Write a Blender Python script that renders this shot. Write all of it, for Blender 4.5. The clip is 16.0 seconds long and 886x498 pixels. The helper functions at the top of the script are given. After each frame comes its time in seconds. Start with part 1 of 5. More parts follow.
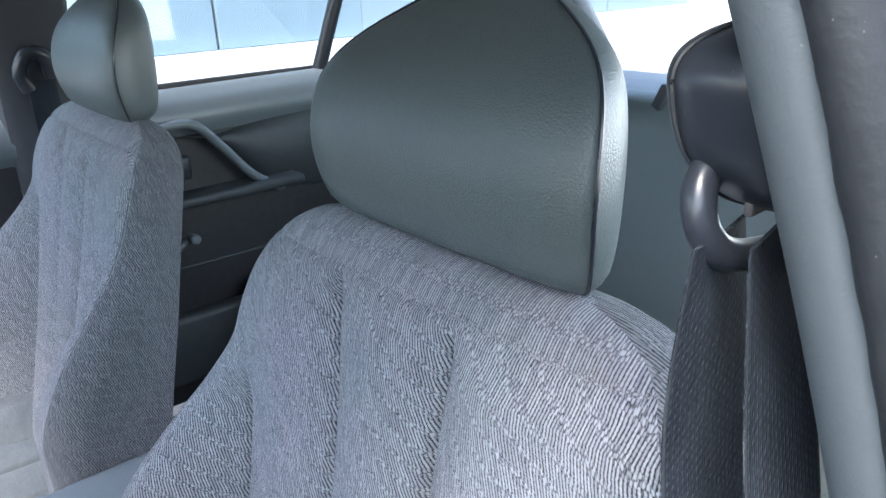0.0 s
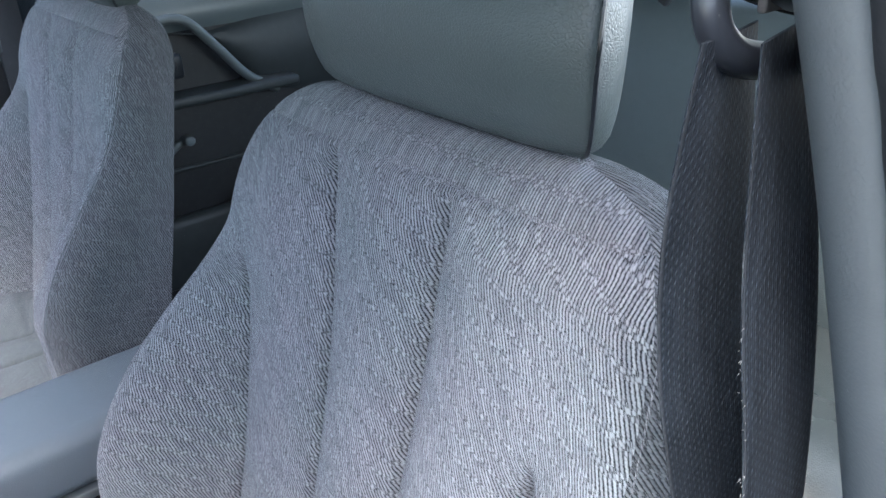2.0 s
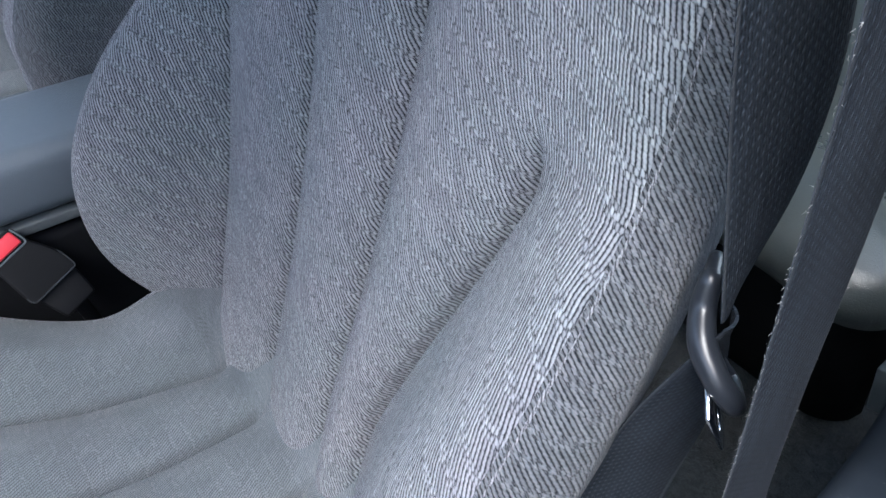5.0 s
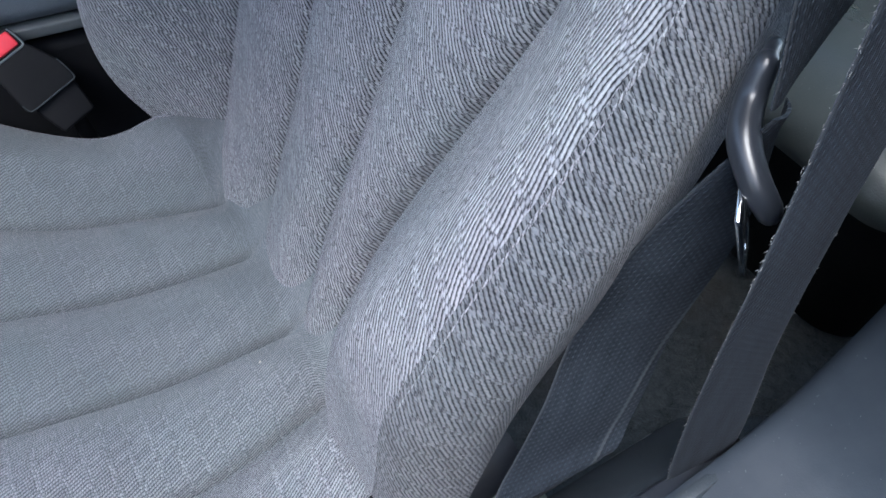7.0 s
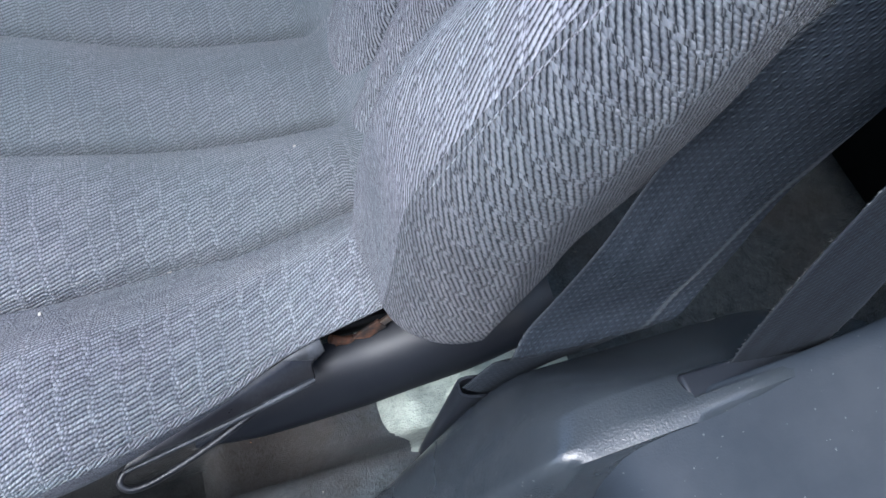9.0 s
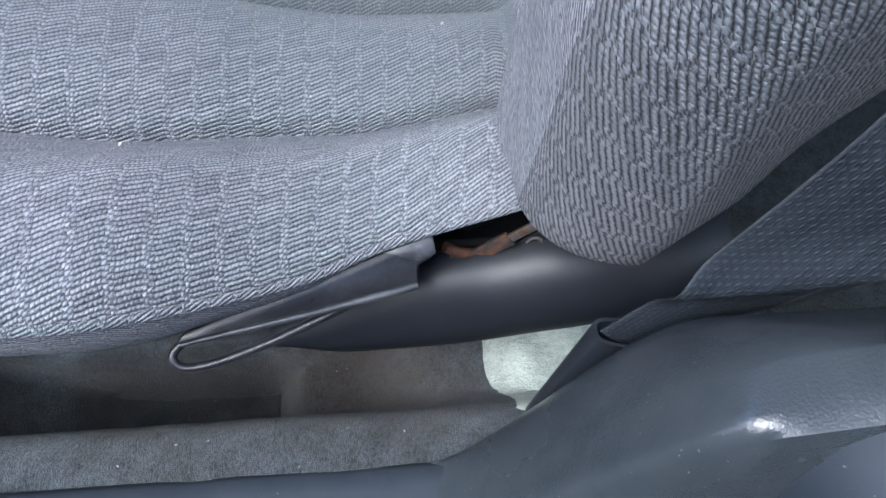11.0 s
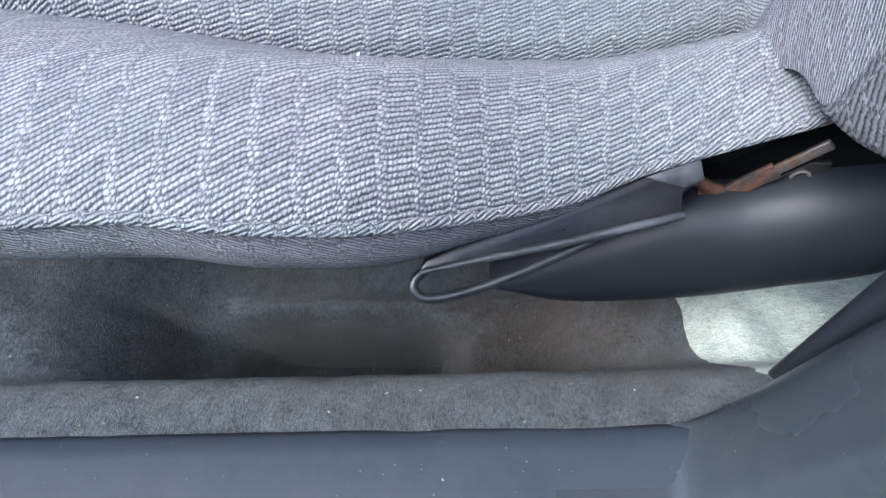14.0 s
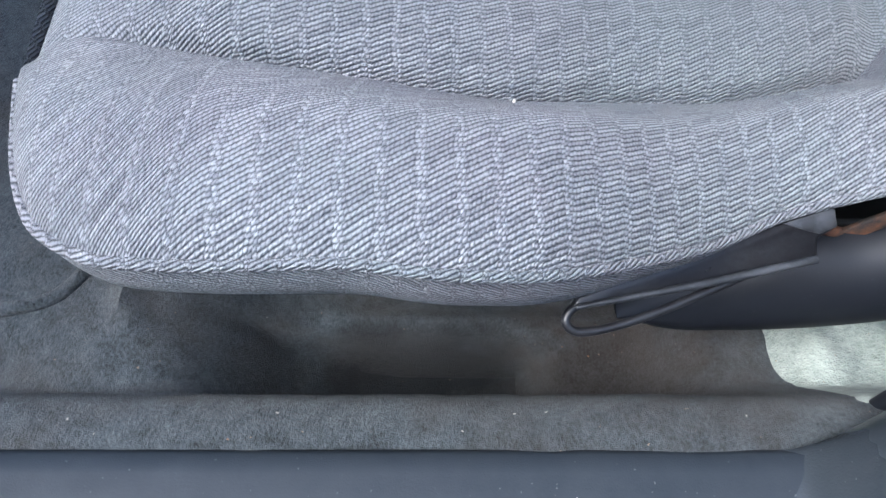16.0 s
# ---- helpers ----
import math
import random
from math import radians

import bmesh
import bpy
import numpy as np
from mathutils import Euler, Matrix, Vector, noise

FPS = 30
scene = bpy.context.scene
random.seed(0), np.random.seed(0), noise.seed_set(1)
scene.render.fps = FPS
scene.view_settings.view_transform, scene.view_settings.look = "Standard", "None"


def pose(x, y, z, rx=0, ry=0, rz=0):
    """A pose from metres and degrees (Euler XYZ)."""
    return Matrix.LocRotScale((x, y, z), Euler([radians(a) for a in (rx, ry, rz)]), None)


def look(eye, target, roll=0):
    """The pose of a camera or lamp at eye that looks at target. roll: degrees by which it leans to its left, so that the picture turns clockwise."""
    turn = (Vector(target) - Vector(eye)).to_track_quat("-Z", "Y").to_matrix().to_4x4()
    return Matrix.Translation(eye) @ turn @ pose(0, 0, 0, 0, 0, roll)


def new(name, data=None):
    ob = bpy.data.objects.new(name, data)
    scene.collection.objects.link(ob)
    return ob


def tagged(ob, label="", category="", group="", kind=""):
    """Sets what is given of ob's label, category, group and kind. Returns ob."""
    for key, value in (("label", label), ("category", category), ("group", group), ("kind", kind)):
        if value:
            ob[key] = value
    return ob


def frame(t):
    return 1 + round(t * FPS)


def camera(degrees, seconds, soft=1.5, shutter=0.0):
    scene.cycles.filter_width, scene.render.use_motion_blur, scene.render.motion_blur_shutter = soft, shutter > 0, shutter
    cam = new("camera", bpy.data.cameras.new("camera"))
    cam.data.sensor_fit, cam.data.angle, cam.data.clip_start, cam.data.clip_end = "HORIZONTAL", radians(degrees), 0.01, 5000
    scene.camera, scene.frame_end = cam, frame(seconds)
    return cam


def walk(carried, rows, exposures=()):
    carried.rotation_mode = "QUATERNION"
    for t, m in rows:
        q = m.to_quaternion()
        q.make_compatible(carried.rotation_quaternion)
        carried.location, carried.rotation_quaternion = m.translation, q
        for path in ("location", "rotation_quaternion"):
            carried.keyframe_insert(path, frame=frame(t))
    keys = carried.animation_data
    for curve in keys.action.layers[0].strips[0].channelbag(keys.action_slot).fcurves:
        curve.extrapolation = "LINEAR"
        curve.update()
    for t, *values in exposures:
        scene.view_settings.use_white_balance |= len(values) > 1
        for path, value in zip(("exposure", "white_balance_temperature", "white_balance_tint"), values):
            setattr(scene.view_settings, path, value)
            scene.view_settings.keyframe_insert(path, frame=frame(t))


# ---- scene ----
cam = camera(63.5, 16.0)
PATH = [
    (0, (0.023, 0.028, 1.226), (1.211, 1.464, 0.5), -2.1),
    (0.5, (0.019, 0.028, 1.217), (1.201, 1.435, 0.428), -2.0),
    (1, (0.019, 0.027, 1.209), (1.182, 1.422, 0.373), -2.0),
    (1.5, (0.018, 0.026, 1.2), (1.167, 1.403, 0.316), -1.8),
    (2, (0.019, 0.023, 1.192), (1.146, 1.39, 0.263), -1.8),
    (2.5, (0.019, 0.018, 1.178), (1.124, 1.358, 0.186), -0.9),
    (3, (0.023, 0.017, 1.17), (1.104, 1.34, 0.13), -0.9),
    (3.5, (0.027, 0.028, 1.153), (1.085, 1.303, 0.033), 0.5),
    (4, (0.038, 0.035, 1.125), (1.035, 1.269, -0.093), 0.8),
    (6.3, (0.041, 0.019, 1.039), (0.863, 1.128, -0.408), 2.6),
    (6.5, (0.039, 0.017, 1.034), (0.85, 1.114, -0.428), 3.4),
    (7, (0.037, 0.015, 1.017), (0.805, 1.06, -0.505), 6.1),
    (7.5, (0.039, 0.016, 0.998), (0.759, 1.0, -0.588), 8.2),
    (8, (0.048, 0.016, 0.975), (0.708, 0.948, -0.667), 10.6),
    (8.5, (0.052, 0.015, 0.957), (0.657, 0.904, -0.729), 12.5),
    (9, (0.051, 0.016, 0.932), (0.572, 0.874, -0.798), 14.9),
    (9.2, (0.051, 0.015, 0.922), (0.55, 0.869, -0.816), 15.6),
    (11.3, (0.054, 0.011, 0.812), (0.203, 0.946, -0.95), 5.9),
    (11.5, (0.05, 0.007, 0.802), (0.18, 0.968, -0.947), 4.9),
    (12, (0.041, 0.006, 0.788), (0.127, 0.969, -0.963), 3.1),
    (12.5, (0.033, 0.004, 0.775), (0.077, 0.973, -0.974), 0.5),
    (13, (0.017, 0.002, 0.77), (0.035, 0.971, -0.979), -0.8),
    (13.5, (-0.008, 0.004, 0.774), (-0.009, 0.951, -0.987), -1.6),
    (14, (-0.027, 0.0, 0.776), (-0.034, 0.964, -0.977), -1.6),
    (14.5, (-0.045, 0.001, 0.78), (-0.037, 0.955, -0.977), -0.9),
    (15, (-0.064, 0.005, 0.786), (-0.059, 0.945, -0.979), -0.5),
    (15.5, (-0.078, 0.006, 0.792), (-0.072, 0.944, -0.974), 0.2),
    (16, (-0.098, 0.007, 0.804), (-0.085, 0.954, -0.958), 0.8),
]
walk(cam, [(t, look(eye, target, roll)) for t, eye, target, roll in PATH], [(0, 2.95, 6250, 8), (1.5, 2.68, 6200, 8), (3, 2.52, 6100, 8), (4.2, 2.2, 6000, 8), (6.5, 1.9, 5850, 8), (9, 1.93, 5700, 8), (12, 2.1, 5750, 8), (14, 2.3, 5850, 8), (16, 2.08, 5850, 8)])


# ---- light ----
world = bpy.data.worlds.new("sky")
scene.world = world
world.use_nodes = True
wn = world.node_tree.nodes
sky = wn.new("ShaderNodeTexSky")
sky.sky_type, sky.sun_disc = "NISHITA", False
sky.sun_elevation, sky.sun_rotation = radians(59), radians(236)
sky.air_density, sky.dust_density = 1.2, 3.0
wn["Background"].inputs["Strength"].default_value = 0.15
world.node_tree.links.new(sky.outputs["Color"], wn["Background"].inputs["Color"])
sun = new("sun", bpy.data.lights.new("sun", "SUN"))
sun.data.energy, sun.data.angle, sun.data.color = 0.82, radians(28), (1.0, 0.985, 0.985)
sun.matrix_world = look((-2.56, -1.33, 5.94), (0, 0.4, 0.8))

# sky light that comes in by the rear side window behind the door pillar
pane = new("rear_window_light", bpy.data.lights.new("rear_window_light", "AREA"))
pane.data.shape, pane.data.size, pane.data.size_y = "RECTANGLE", 0.66, 0.32
pane.data.energy, pane.data.color = 0.8, (0.90, 0.96, 1.0)
pane.matrix_world = look((0.80, 0.05, 1.17), (0.25, 0.75, 0.98))


# ---- materials ----
class Nodes:
    """A small wrapper to write node trees in few lines."""

    def __init__(self, name):
        self.mat = bpy.data.materials.new(name)
        self.mat.use_nodes = True
        self.t = self.mat.node_tree
        self.b = self.t.nodes["Principled BSDF"]

    def put(self, socket, value):
        if hasattr(value, "is_output"):
            self.t.links.new(value, socket)
        elif value is not None:
            socket.default_value = value

    def math(self, op, a, b=None, c=None):
        n = self.t.nodes.new("ShaderNodeMath")
        n.operation = op
        for s, v in zip(n.inputs, (a, b, c)):
            self.put(s, v)
        return n.outputs[0]

    def coords(self, kind="Object", scale=1.0):
        n = self.t.nodes.new("ShaderNodeTexCoord")
        if scale == 1.0:
            return n.outputs[kind]
        m = self.t.nodes.new("ShaderNodeVectorMath")
        m.operation = "MULTIPLY"
        self.put(m.inputs[0], n.outputs[kind])
        m.inputs[1].default_value = scale if isinstance(scale, tuple) else (scale,) * 3
        return m.outputs[0]

    def noise(self, vec, scale, detail=3.0, rough=0.55):
        n = self.t.nodes.new("ShaderNodeTexNoise")
        self.put(n.inputs["Vector"], vec)
        n.inputs["Scale"].default_value = scale
        n.inputs["Detail"].default_value = detail
        n.inputs["Roughness"].default_value = rough
        return n.outputs["Fac"]

    def voronoi(self, vec, scale, feature="F1"):
        n = self.t.nodes.new("ShaderNodeTexVoronoi")
        n.feature = feature
        self.put(n.inputs["Vector"], vec)
        n.inputs["Scale"].default_value = scale
        return n.outputs["Distance"]

    def ramp(self, fac, *stops):
        n = self.t.nodes.new("ShaderNodeValToRGB")
        self.put(n.inputs[0], fac)
        e = n.color_ramp.elements
        while len(e) < len(stops):
            e.new(0.5)
        for el, (p, c) in zip(e, stops):
            el.position, el.color = p, (*c, 1) if len(c) == 3 else c
        return n.outputs[0]

    def mix(self, fac, a, b, blend="MIX"):
        n = self.t.nodes.new("ShaderNodeMix")
        n.data_type, n.blend_type = "RGBA", blend
        self.put(n.inputs[0], fac)
        self.put(n.inputs[6], a if hasattr(a, "is_output") else (*a, 1))
        self.put(n.inputs[7], b if hasattr(b, "is_output") else (*b, 1))
        return n.outputs[2]

    def bump(self, height, distance, strength=1.0, normal=None):
        n = self.t.nodes.new("ShaderNodeBump")
        n.inputs["Strength"].default_value, n.inputs["Distance"].default_value = strength, distance
        self.put(n.inputs["Height"], height)
        if normal is not None:
            self.put(n.inputs["Normal"], normal)
        self.put(self.b.inputs["Normal"], n.outputs[0])
        return n.outputs[0]

    def set(self, **values):
        for k, v in values.items():
            self.put(self.b.inputs[k.replace("_", " ")], (*v, 1) if isinstance(v, tuple) and len(v) == 3 else v)
        return self


def lerp(a, b, f):
    return a + (b - a) * f


def weave(name, dark, light, band=0.0146, pitch=0.0024, lean=0.55, dots=0.25, depth=0.0009, far_dim=0.0, fuzz=0.0006, beads=0.35, stray=0.10, skew=0.0, join=0.15):
    """Ribbed upholstery cloth: bands of slanting corded ribs with a row of knots between them, laid by the unwrapped metres of the cover."""
    m = Nodes(name)
    uv = m.coords("UV")
    tau = 2 * math.pi

    def drift(vec, scale, size):
        n = m.t.nodes.new("ShaderNodeTexNoise")
        m.put(n.inputs["Vector"], uv)
        n.inputs["Scale"].default_value, n.inputs["Detail"].default_value = scale, 1.0
        add = m.t.nodes.new("ShaderNodeVectorMath")
        add.operation = "MULTIPLY_ADD"
        m.put(add.inputs[0], n.outputs["Color"])
        add.inputs[1].default_value = (size, size, 0.0)
        m.put(add.inputs[2], vec)
        return add.outputs[0]

    def per_thread(a, b):
        n = m.t.nodes.new("ShaderNodeTexWhiteNoise")
        n.noise_dimensions = "2D"
        c = m.t.nodes.new("ShaderNodeCombineXYZ")
        m.put(c.inputs[0], a)
        m.put(c.inputs[1], b)
        m.put(n.inputs["Vector"], c.outputs[0])
        return n.outputs["Value"]

    sep = m.t.nodes.new("ShaderNodeSeparateXYZ")
    m.put(sep.inputs[0], drift(drift(drift(uv, 9.0, 0.0032), 60.0, 0.0007), 520.0, fuzz))
    u, v = sep.outputs[0], sep.outputs[1]
    # slanting ribs, each a cord of small beads with rounded ends; cords start a little early or late
    ph = m.math("DIVIDE", m.math("MULTIPLY_ADD", v, -lean, u), pitch)
    cord = m.math("ROUND", ph)
    b = m.math("MULTIPLY_ADD", per_thread(cord, 1.7), stray, m.math("DIVIDE", m.math("MULTIPLY_ADD", u, skew, v), band))
    row, c = m.math("FLOOR", b), m.math("FRACT", b)
    cord_id = per_thread(cord, row)

    def ridge(phase, power):
        return m.math("POWER", m.math("MULTIPLY_ADD", m.math("COSINE", m.math("MULTIPLY", phase, tau)), 0.5, 0.5), power)

    span = m.math("DIVIDE", m.math("SUBTRACT", c, dots), 1.0 - dots)
    bead = m.math("ABSOLUTE", m.math("SINE", m.math("MULTIPLY", m.math("MULTIPLY_ADD", span, 6.0, cord_id), math.pi)))
    ends = m.math("POWER", m.math("MAXIMUM", m.math("SINE", m.math("MULTIPLY", span, math.pi)), 0.0), 0.22)
    rib = m.math("MULTIPLY", ridge(ph, 0.60), m.math("MULTIPLY_ADD", m.math("POWER", bead, 0.7), beads, 1.0 - beads))
    rib = m.math("MULTIPLY", rib, m.math("MULTIPLY_ADD", ends, 0.40 * (1.0 - join), 1.0 - 0.40 * (1.0 - join)))
    # two rows of knots between the bands, one on the cords and one half a step off
    fk = m.math("DIVIDE", c, dots * 0.5)
    second = m.math("GREATER_THAN", fk, 1.0)
    kph = m.math("MULTIPLY_ADD", second, 0.5, m.math("ADD", ph, 0.25))
    kid = per_thread(m.math("ROUND", kph), m.math("ADD", row, m.math("MULTIPLY_ADD", second, 0.3, 0.5)))
    knot = m.math("MULTIPLY", ridge(kph, 0.55), m.math("MULTIPLY_ADD", m.math("POWER", m.math("ABSOLUTE", m.math("SINE", m.math("MULTIPLY", fk, math.pi))), 0.5), 1.0 - join, join))
    knot = m.math("MULTIPLY_ADD", knot, m.math("MULTIPLY_ADD", kid, 0.35, 0.62), 0.13)
    isdot = m.math("LESS_THAN", c, dots)

    def pick(a, bb):
        return m.math("ADD", m.math("MULTIPLY", isdot, a), m.math("MULTIPLY", m.math("SUBTRACT", 1.0, isdot), bb))

    h1 = pick(knot, rib)
    tone = pick(kid, cord_id)
    fine, mid = m.noise(uv, 2100.0, 2.0), m.noise(uv, 420.0, 2.0)
    thin = m.noise(m.coords("UV", (1.0, 0.3, 1.0)), 2600.0, 1.0)
    h = m.math("ADD", h1, m.math("MULTIPLY_ADD", fine, 0.26, -0.13))
    h = m.math("ADD", h, m.math("MULTIPLY_ADD", mid, 0.70, -0.35))
    h = m.math("ADD", h, m.math("MULTIPLY_ADD", thin, 0.24, -0.12))
    half = tuple(lerp(d, l, 0.5) for d, l in zip(dark, light))
    col = m.ramp(h, (0.10, dark), (0.40, half), (0.80, light))
    col = m.mix(1.0, col, m.ramp(tone, (0.0, (0.68, 0.68, 0.70)), (1.0, (1.0, 1.0, 1.0))), "MULTIPLY")
    big, worn = m.noise(uv, 6.0, 4.0), m.noise(uv, 17.0, 4.0)
    col = m.mix(m.ramp(big, (0.35, (0, 0, 0)), (0.65, (1, 1, 1))), m.mix(1.0, col, (1.012, 0.992, 1.018), "MULTIPLY"), m.mix(1.0, col, (0.90, 0.975, 0.965), "MULTIPLY"))
    # matted pile in random patches; far side also darkened for its dimmer light
    mat = m.ramp(worn, (0.50, (0, 0, 0)), (0.76, (0.28, 0.28, 0.28)))
    if far_dim:
        raw = m.t.nodes.new("ShaderNodeSeparateXYZ")
        m.put(raw.inputs[0], uv)
        far_side = m.ramp(m.math("ADD", raw.outputs[0], 0.30), (0.09, (0, 0, 0)), (0.24, (far_dim, far_dim, far_dim)))
        mat = m.math("MAXIMUM", mat, m.math("MULTIPLY", far_side, m.math("MULTIPLY_ADD", worn, 0.8, 0.6)))
    nap = m.math("MULTIPLY_ADD", thin, 0.45, m.math("MULTIPLY_ADD", fine, 0.30, m.math("MULTIPLY", h1, 0.25)))
    felted_dim = m.ramp(nap, *((p, tuple(f * q * t for q, t in zip(light, (0.88, 1.0, 1.0)))) for p, f in ((0.30, 0.17), (0.66, 0.47))))
    col = m.mix(mat, col, felted_dim)
    h = m.math("MULTIPLY", h, m.math("MULTIPLY_ADD", mat, -0.75, 1.0))
    m.set(Base_Color=col, Roughness=0.93, Sheen_Weight=0.12, Sheen_Roughness=0.5, Specular_IOR_Level=0.1)
    m.bump(h, depth)
    return m.mat


def grained(name, base, rough, grain=900.0, depth=0.0002, spot=0.12, spec=0.5, leather=False, dust=0.04):
    """Moulded plastic or vinyl with a fine pressed grain, uneven gloss and a little dust."""
    m = Nodes(name)
    o = m.coords("Object")
    big, mid = m.noise(o, 7.0, 4.0), m.noise(o, 60.0, 4.0)
    var = m.math("MULTIPLY_ADD", m.math("ADD", big, mid), 0.5 * spot, 1 - 0.5 * spot)
    col = m.mix(1.0, base, m.ramp(var, (0.0, (0, 0, 0)), (1.0, (1, 1, 1))), "MULTIPLY")
    specks = m.math("GREATER_THAN", m.noise(o, 480.0, 1.0), 0.775)
    col = m.mix(m.math("MULTIPLY", specks, dust * 4), col, (0.45, 0.45, 0.43))
    col = m.mix(m.math("MULTIPLY", m.math("POWER", mid, 2.0), dust), col, (0.4, 0.41, 0.4))
    m.set(Base_Color=col, Specular_IOR_Level=spec)
    m.set(Roughness=m.math("MULTIPLY_ADD", big, 0.25, rough - 0.12))
    if leather:
        cell = m.voronoi(m.coords("Object"), grain, "DISTANCE_TO_EDGE")
        crease = m.noise(m.coords("Object", (1.0, 1.0, 0.55)), grain * 0.33, 5.0, 0.65)
        hh = m.math("ADD", m.math("MINIMUM", m.math("MULTIPLY", cell, 4.0), 1.0), m.math("MULTIPLY", crease, 1.3))
        m.bump(hh, depth, 0.6)
    else:
        m.bump(m.math("ADD", m.noise(o, grain, 2.0), m.math("MULTIPLY", m.noise(o, 25.0, 2.0), 0.8)), depth * 0.5, 0.7)
    return m.mat


def carpet_mat(name, a, b, scale=700.0, stain=None, lie=(0.45, 1.0, 1.0)):
    m = Nodes(name)
    o = m.coords("Object")
    pile = m.noise(m.coords("Object", lie), scale, 3.0, 0.7)
    fine = m.noise(o, scale * 2.6, 2.0)
    mid, big = m.noise(o, 90.0, 4.0), m.noise(o, 9.0, 4.0)
    f = m.math("ADD", m.math("MULTIPLY", pile, 0.50), m.math("MULTIPLY", mid, 0.30))
    f = m.math("MULTIPLY_ADD", fine, 0.20, f)
    col = m.ramp(f, (0.34, a), (0.66, b))
    if stain:
        col = m.mix(m.math("MULTIPLY", m.math("SMOOTH_MIN", m.math("MULTIPLY", m.math("MAXIMUM", m.math("SUBTRACT", big, 0.5), 0.0), 4.0), 1.0, 0.1), 0.5), col, stain)
        # a brown spill with a ragged outline
        spot = m.t.nodes.new("ShaderNodeVectorMath")
        spot.operation = "DISTANCE"
        m.put(spot.inputs[0], m.coords("Object", (1.0, 1.3, 0.0)))
        spot.inputs[1].default_value = (0.035, 0.235, 0.0)
        ragged = m.math("ADD", spot.outputs["Value"], m.math("MULTIPLY_ADD", m.noise(o, 34.0, 5.0), 0.16, -0.08))
        col = m.mix(m.ramp(ragged, (0.040, (0.52, 0.52, 0.52)), (0.125, (0, 0, 0))), col, (0.055, 0.036, 0.024))
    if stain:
        # shadow in the trough beside the seat, painted as a dark ragged patch
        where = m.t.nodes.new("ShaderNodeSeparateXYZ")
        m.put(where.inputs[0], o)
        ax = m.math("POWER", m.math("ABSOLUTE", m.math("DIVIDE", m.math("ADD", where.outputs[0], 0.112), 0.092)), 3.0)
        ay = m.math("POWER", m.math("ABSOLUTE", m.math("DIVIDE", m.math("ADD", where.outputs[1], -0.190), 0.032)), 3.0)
        trough_shade = m.math("ADD", m.math("ADD", ax, ay), m.math("MULTIPLY_ADD", m.noise(o, 26.0, 5.0), 1.6, -0.8))
        col = m.mix(m.ramp(trough_shade, (0.15, (0.84, 0.84, 0.84)), (1.0, (0, 0, 0))), col, (0.010, 0.011, 0.012))
    crumbs = m.math("GREATER_THAN", m.noise(o, 300.0, 1.0), 0.79)
    col = m.mix(m.math("MULTIPLY", crumbs, 0.6), col, (0.33, 0.25, 0.18))
    m.set(Base_Color=col, Roughness=0.96, Sheen_Weight=0.15, Specular_IOR_Level=0.1)
    m.bump(m.math("ADD", pile, m.math("MULTIPLY", fine, 0.7)), 0.0016)
    return m.mat


def webbing(name, dark, light):
    m = Nodes(name)
    sep = m.t.nodes.new("ShaderNodeSeparateXYZ")
    uv = m.coords("UV")
    m.put(sep.inputs[0], uv)
    u, v = sep.outputs[0], sep.outputs[1]
    tau = 2 * math.pi
    cord = m.math("MULTIPLY_ADD", m.math("COSINE", m.math("MULTIPLY", u, tau / 0.0012)), 0.5, 0.5)
    lean = m.math("MULTIPLY_ADD", u, 1.0, v)
    rib = m.math("MULTIPLY_ADD", m.math("COSINE", m.math("MULTIPLY", lean, tau / 0.0046)), 0.5, 0.5)
    stitch = m.math("MULTIPLY", m.math("POWER", rib, 3.0), m.math("POWER", m.math("MULTIPLY_ADD", m.math("COSINE", m.math("MULTIPLY", u, tau / 0.0024)), 0.5, 0.5), 1.5))
    h = m.math("MULTIPLY_ADD", stitch, 0.8, m.math("MULTIPLY", cord, 0.22))
    n, mid = m.noise(m.coords("UV", (1.0, 0.4, 1.0)), 1500.0, 2.0), m.noise(m.coords("UV", (1.0, 0.12, 1.0)), 160.0, 3.0)
    f = m.math("MULTIPLY_ADD", n, 0.45, m.math("MULTIPLY", h, 0.4))
    big = m.noise(uv, 14.0, 3.0)
    col = m.ramp(m.math("MULTIPLY_ADD", mid, 0.3, m.math("MULTIPLY_ADD", big, 0.15, f)), (0.33, dark), (0.92, light))
    edge = m.math("ABSOLUTE", m.math("SINE", m.math("MULTIPLY", u, math.pi / 0.047)))
    col = m.mix(m.ramp(edge, (0.03, (0.30, 0.30, 0.30)), (0.09, (0, 0, 0))), col, (0.15, 0.16, 0.17))
    m.set(Base_Color=col, Roughness=0.7, Specular_IOR_Level=0.1, Sheen_Weight=0.01)
    m.bump(h, 0.0006)
    return m.mat


def metal(name, base, rough, metallic=1.0, worn=None):
    m = Nodes(name)
    o = m.coords("Object")
    n, f = m.noise(o, 45.0, 5.0, 0.7), m.noise(o, 380.0, 3.0)
    col = m.mix(m.ramp(n, (0.45, (0, 0, 0)), (0.6, (1, 1, 1))), base, worn or base)
    m.set(Base_Color=col, Metallic=metallic, Roughness=m.math("MULTIPLY_ADD", n, 0.3, rough - 0.1))
    m.bump(m.math("ADD", n, m.math("MULTIPLY", f, 0.5)), 0.0003)
    return m.mat


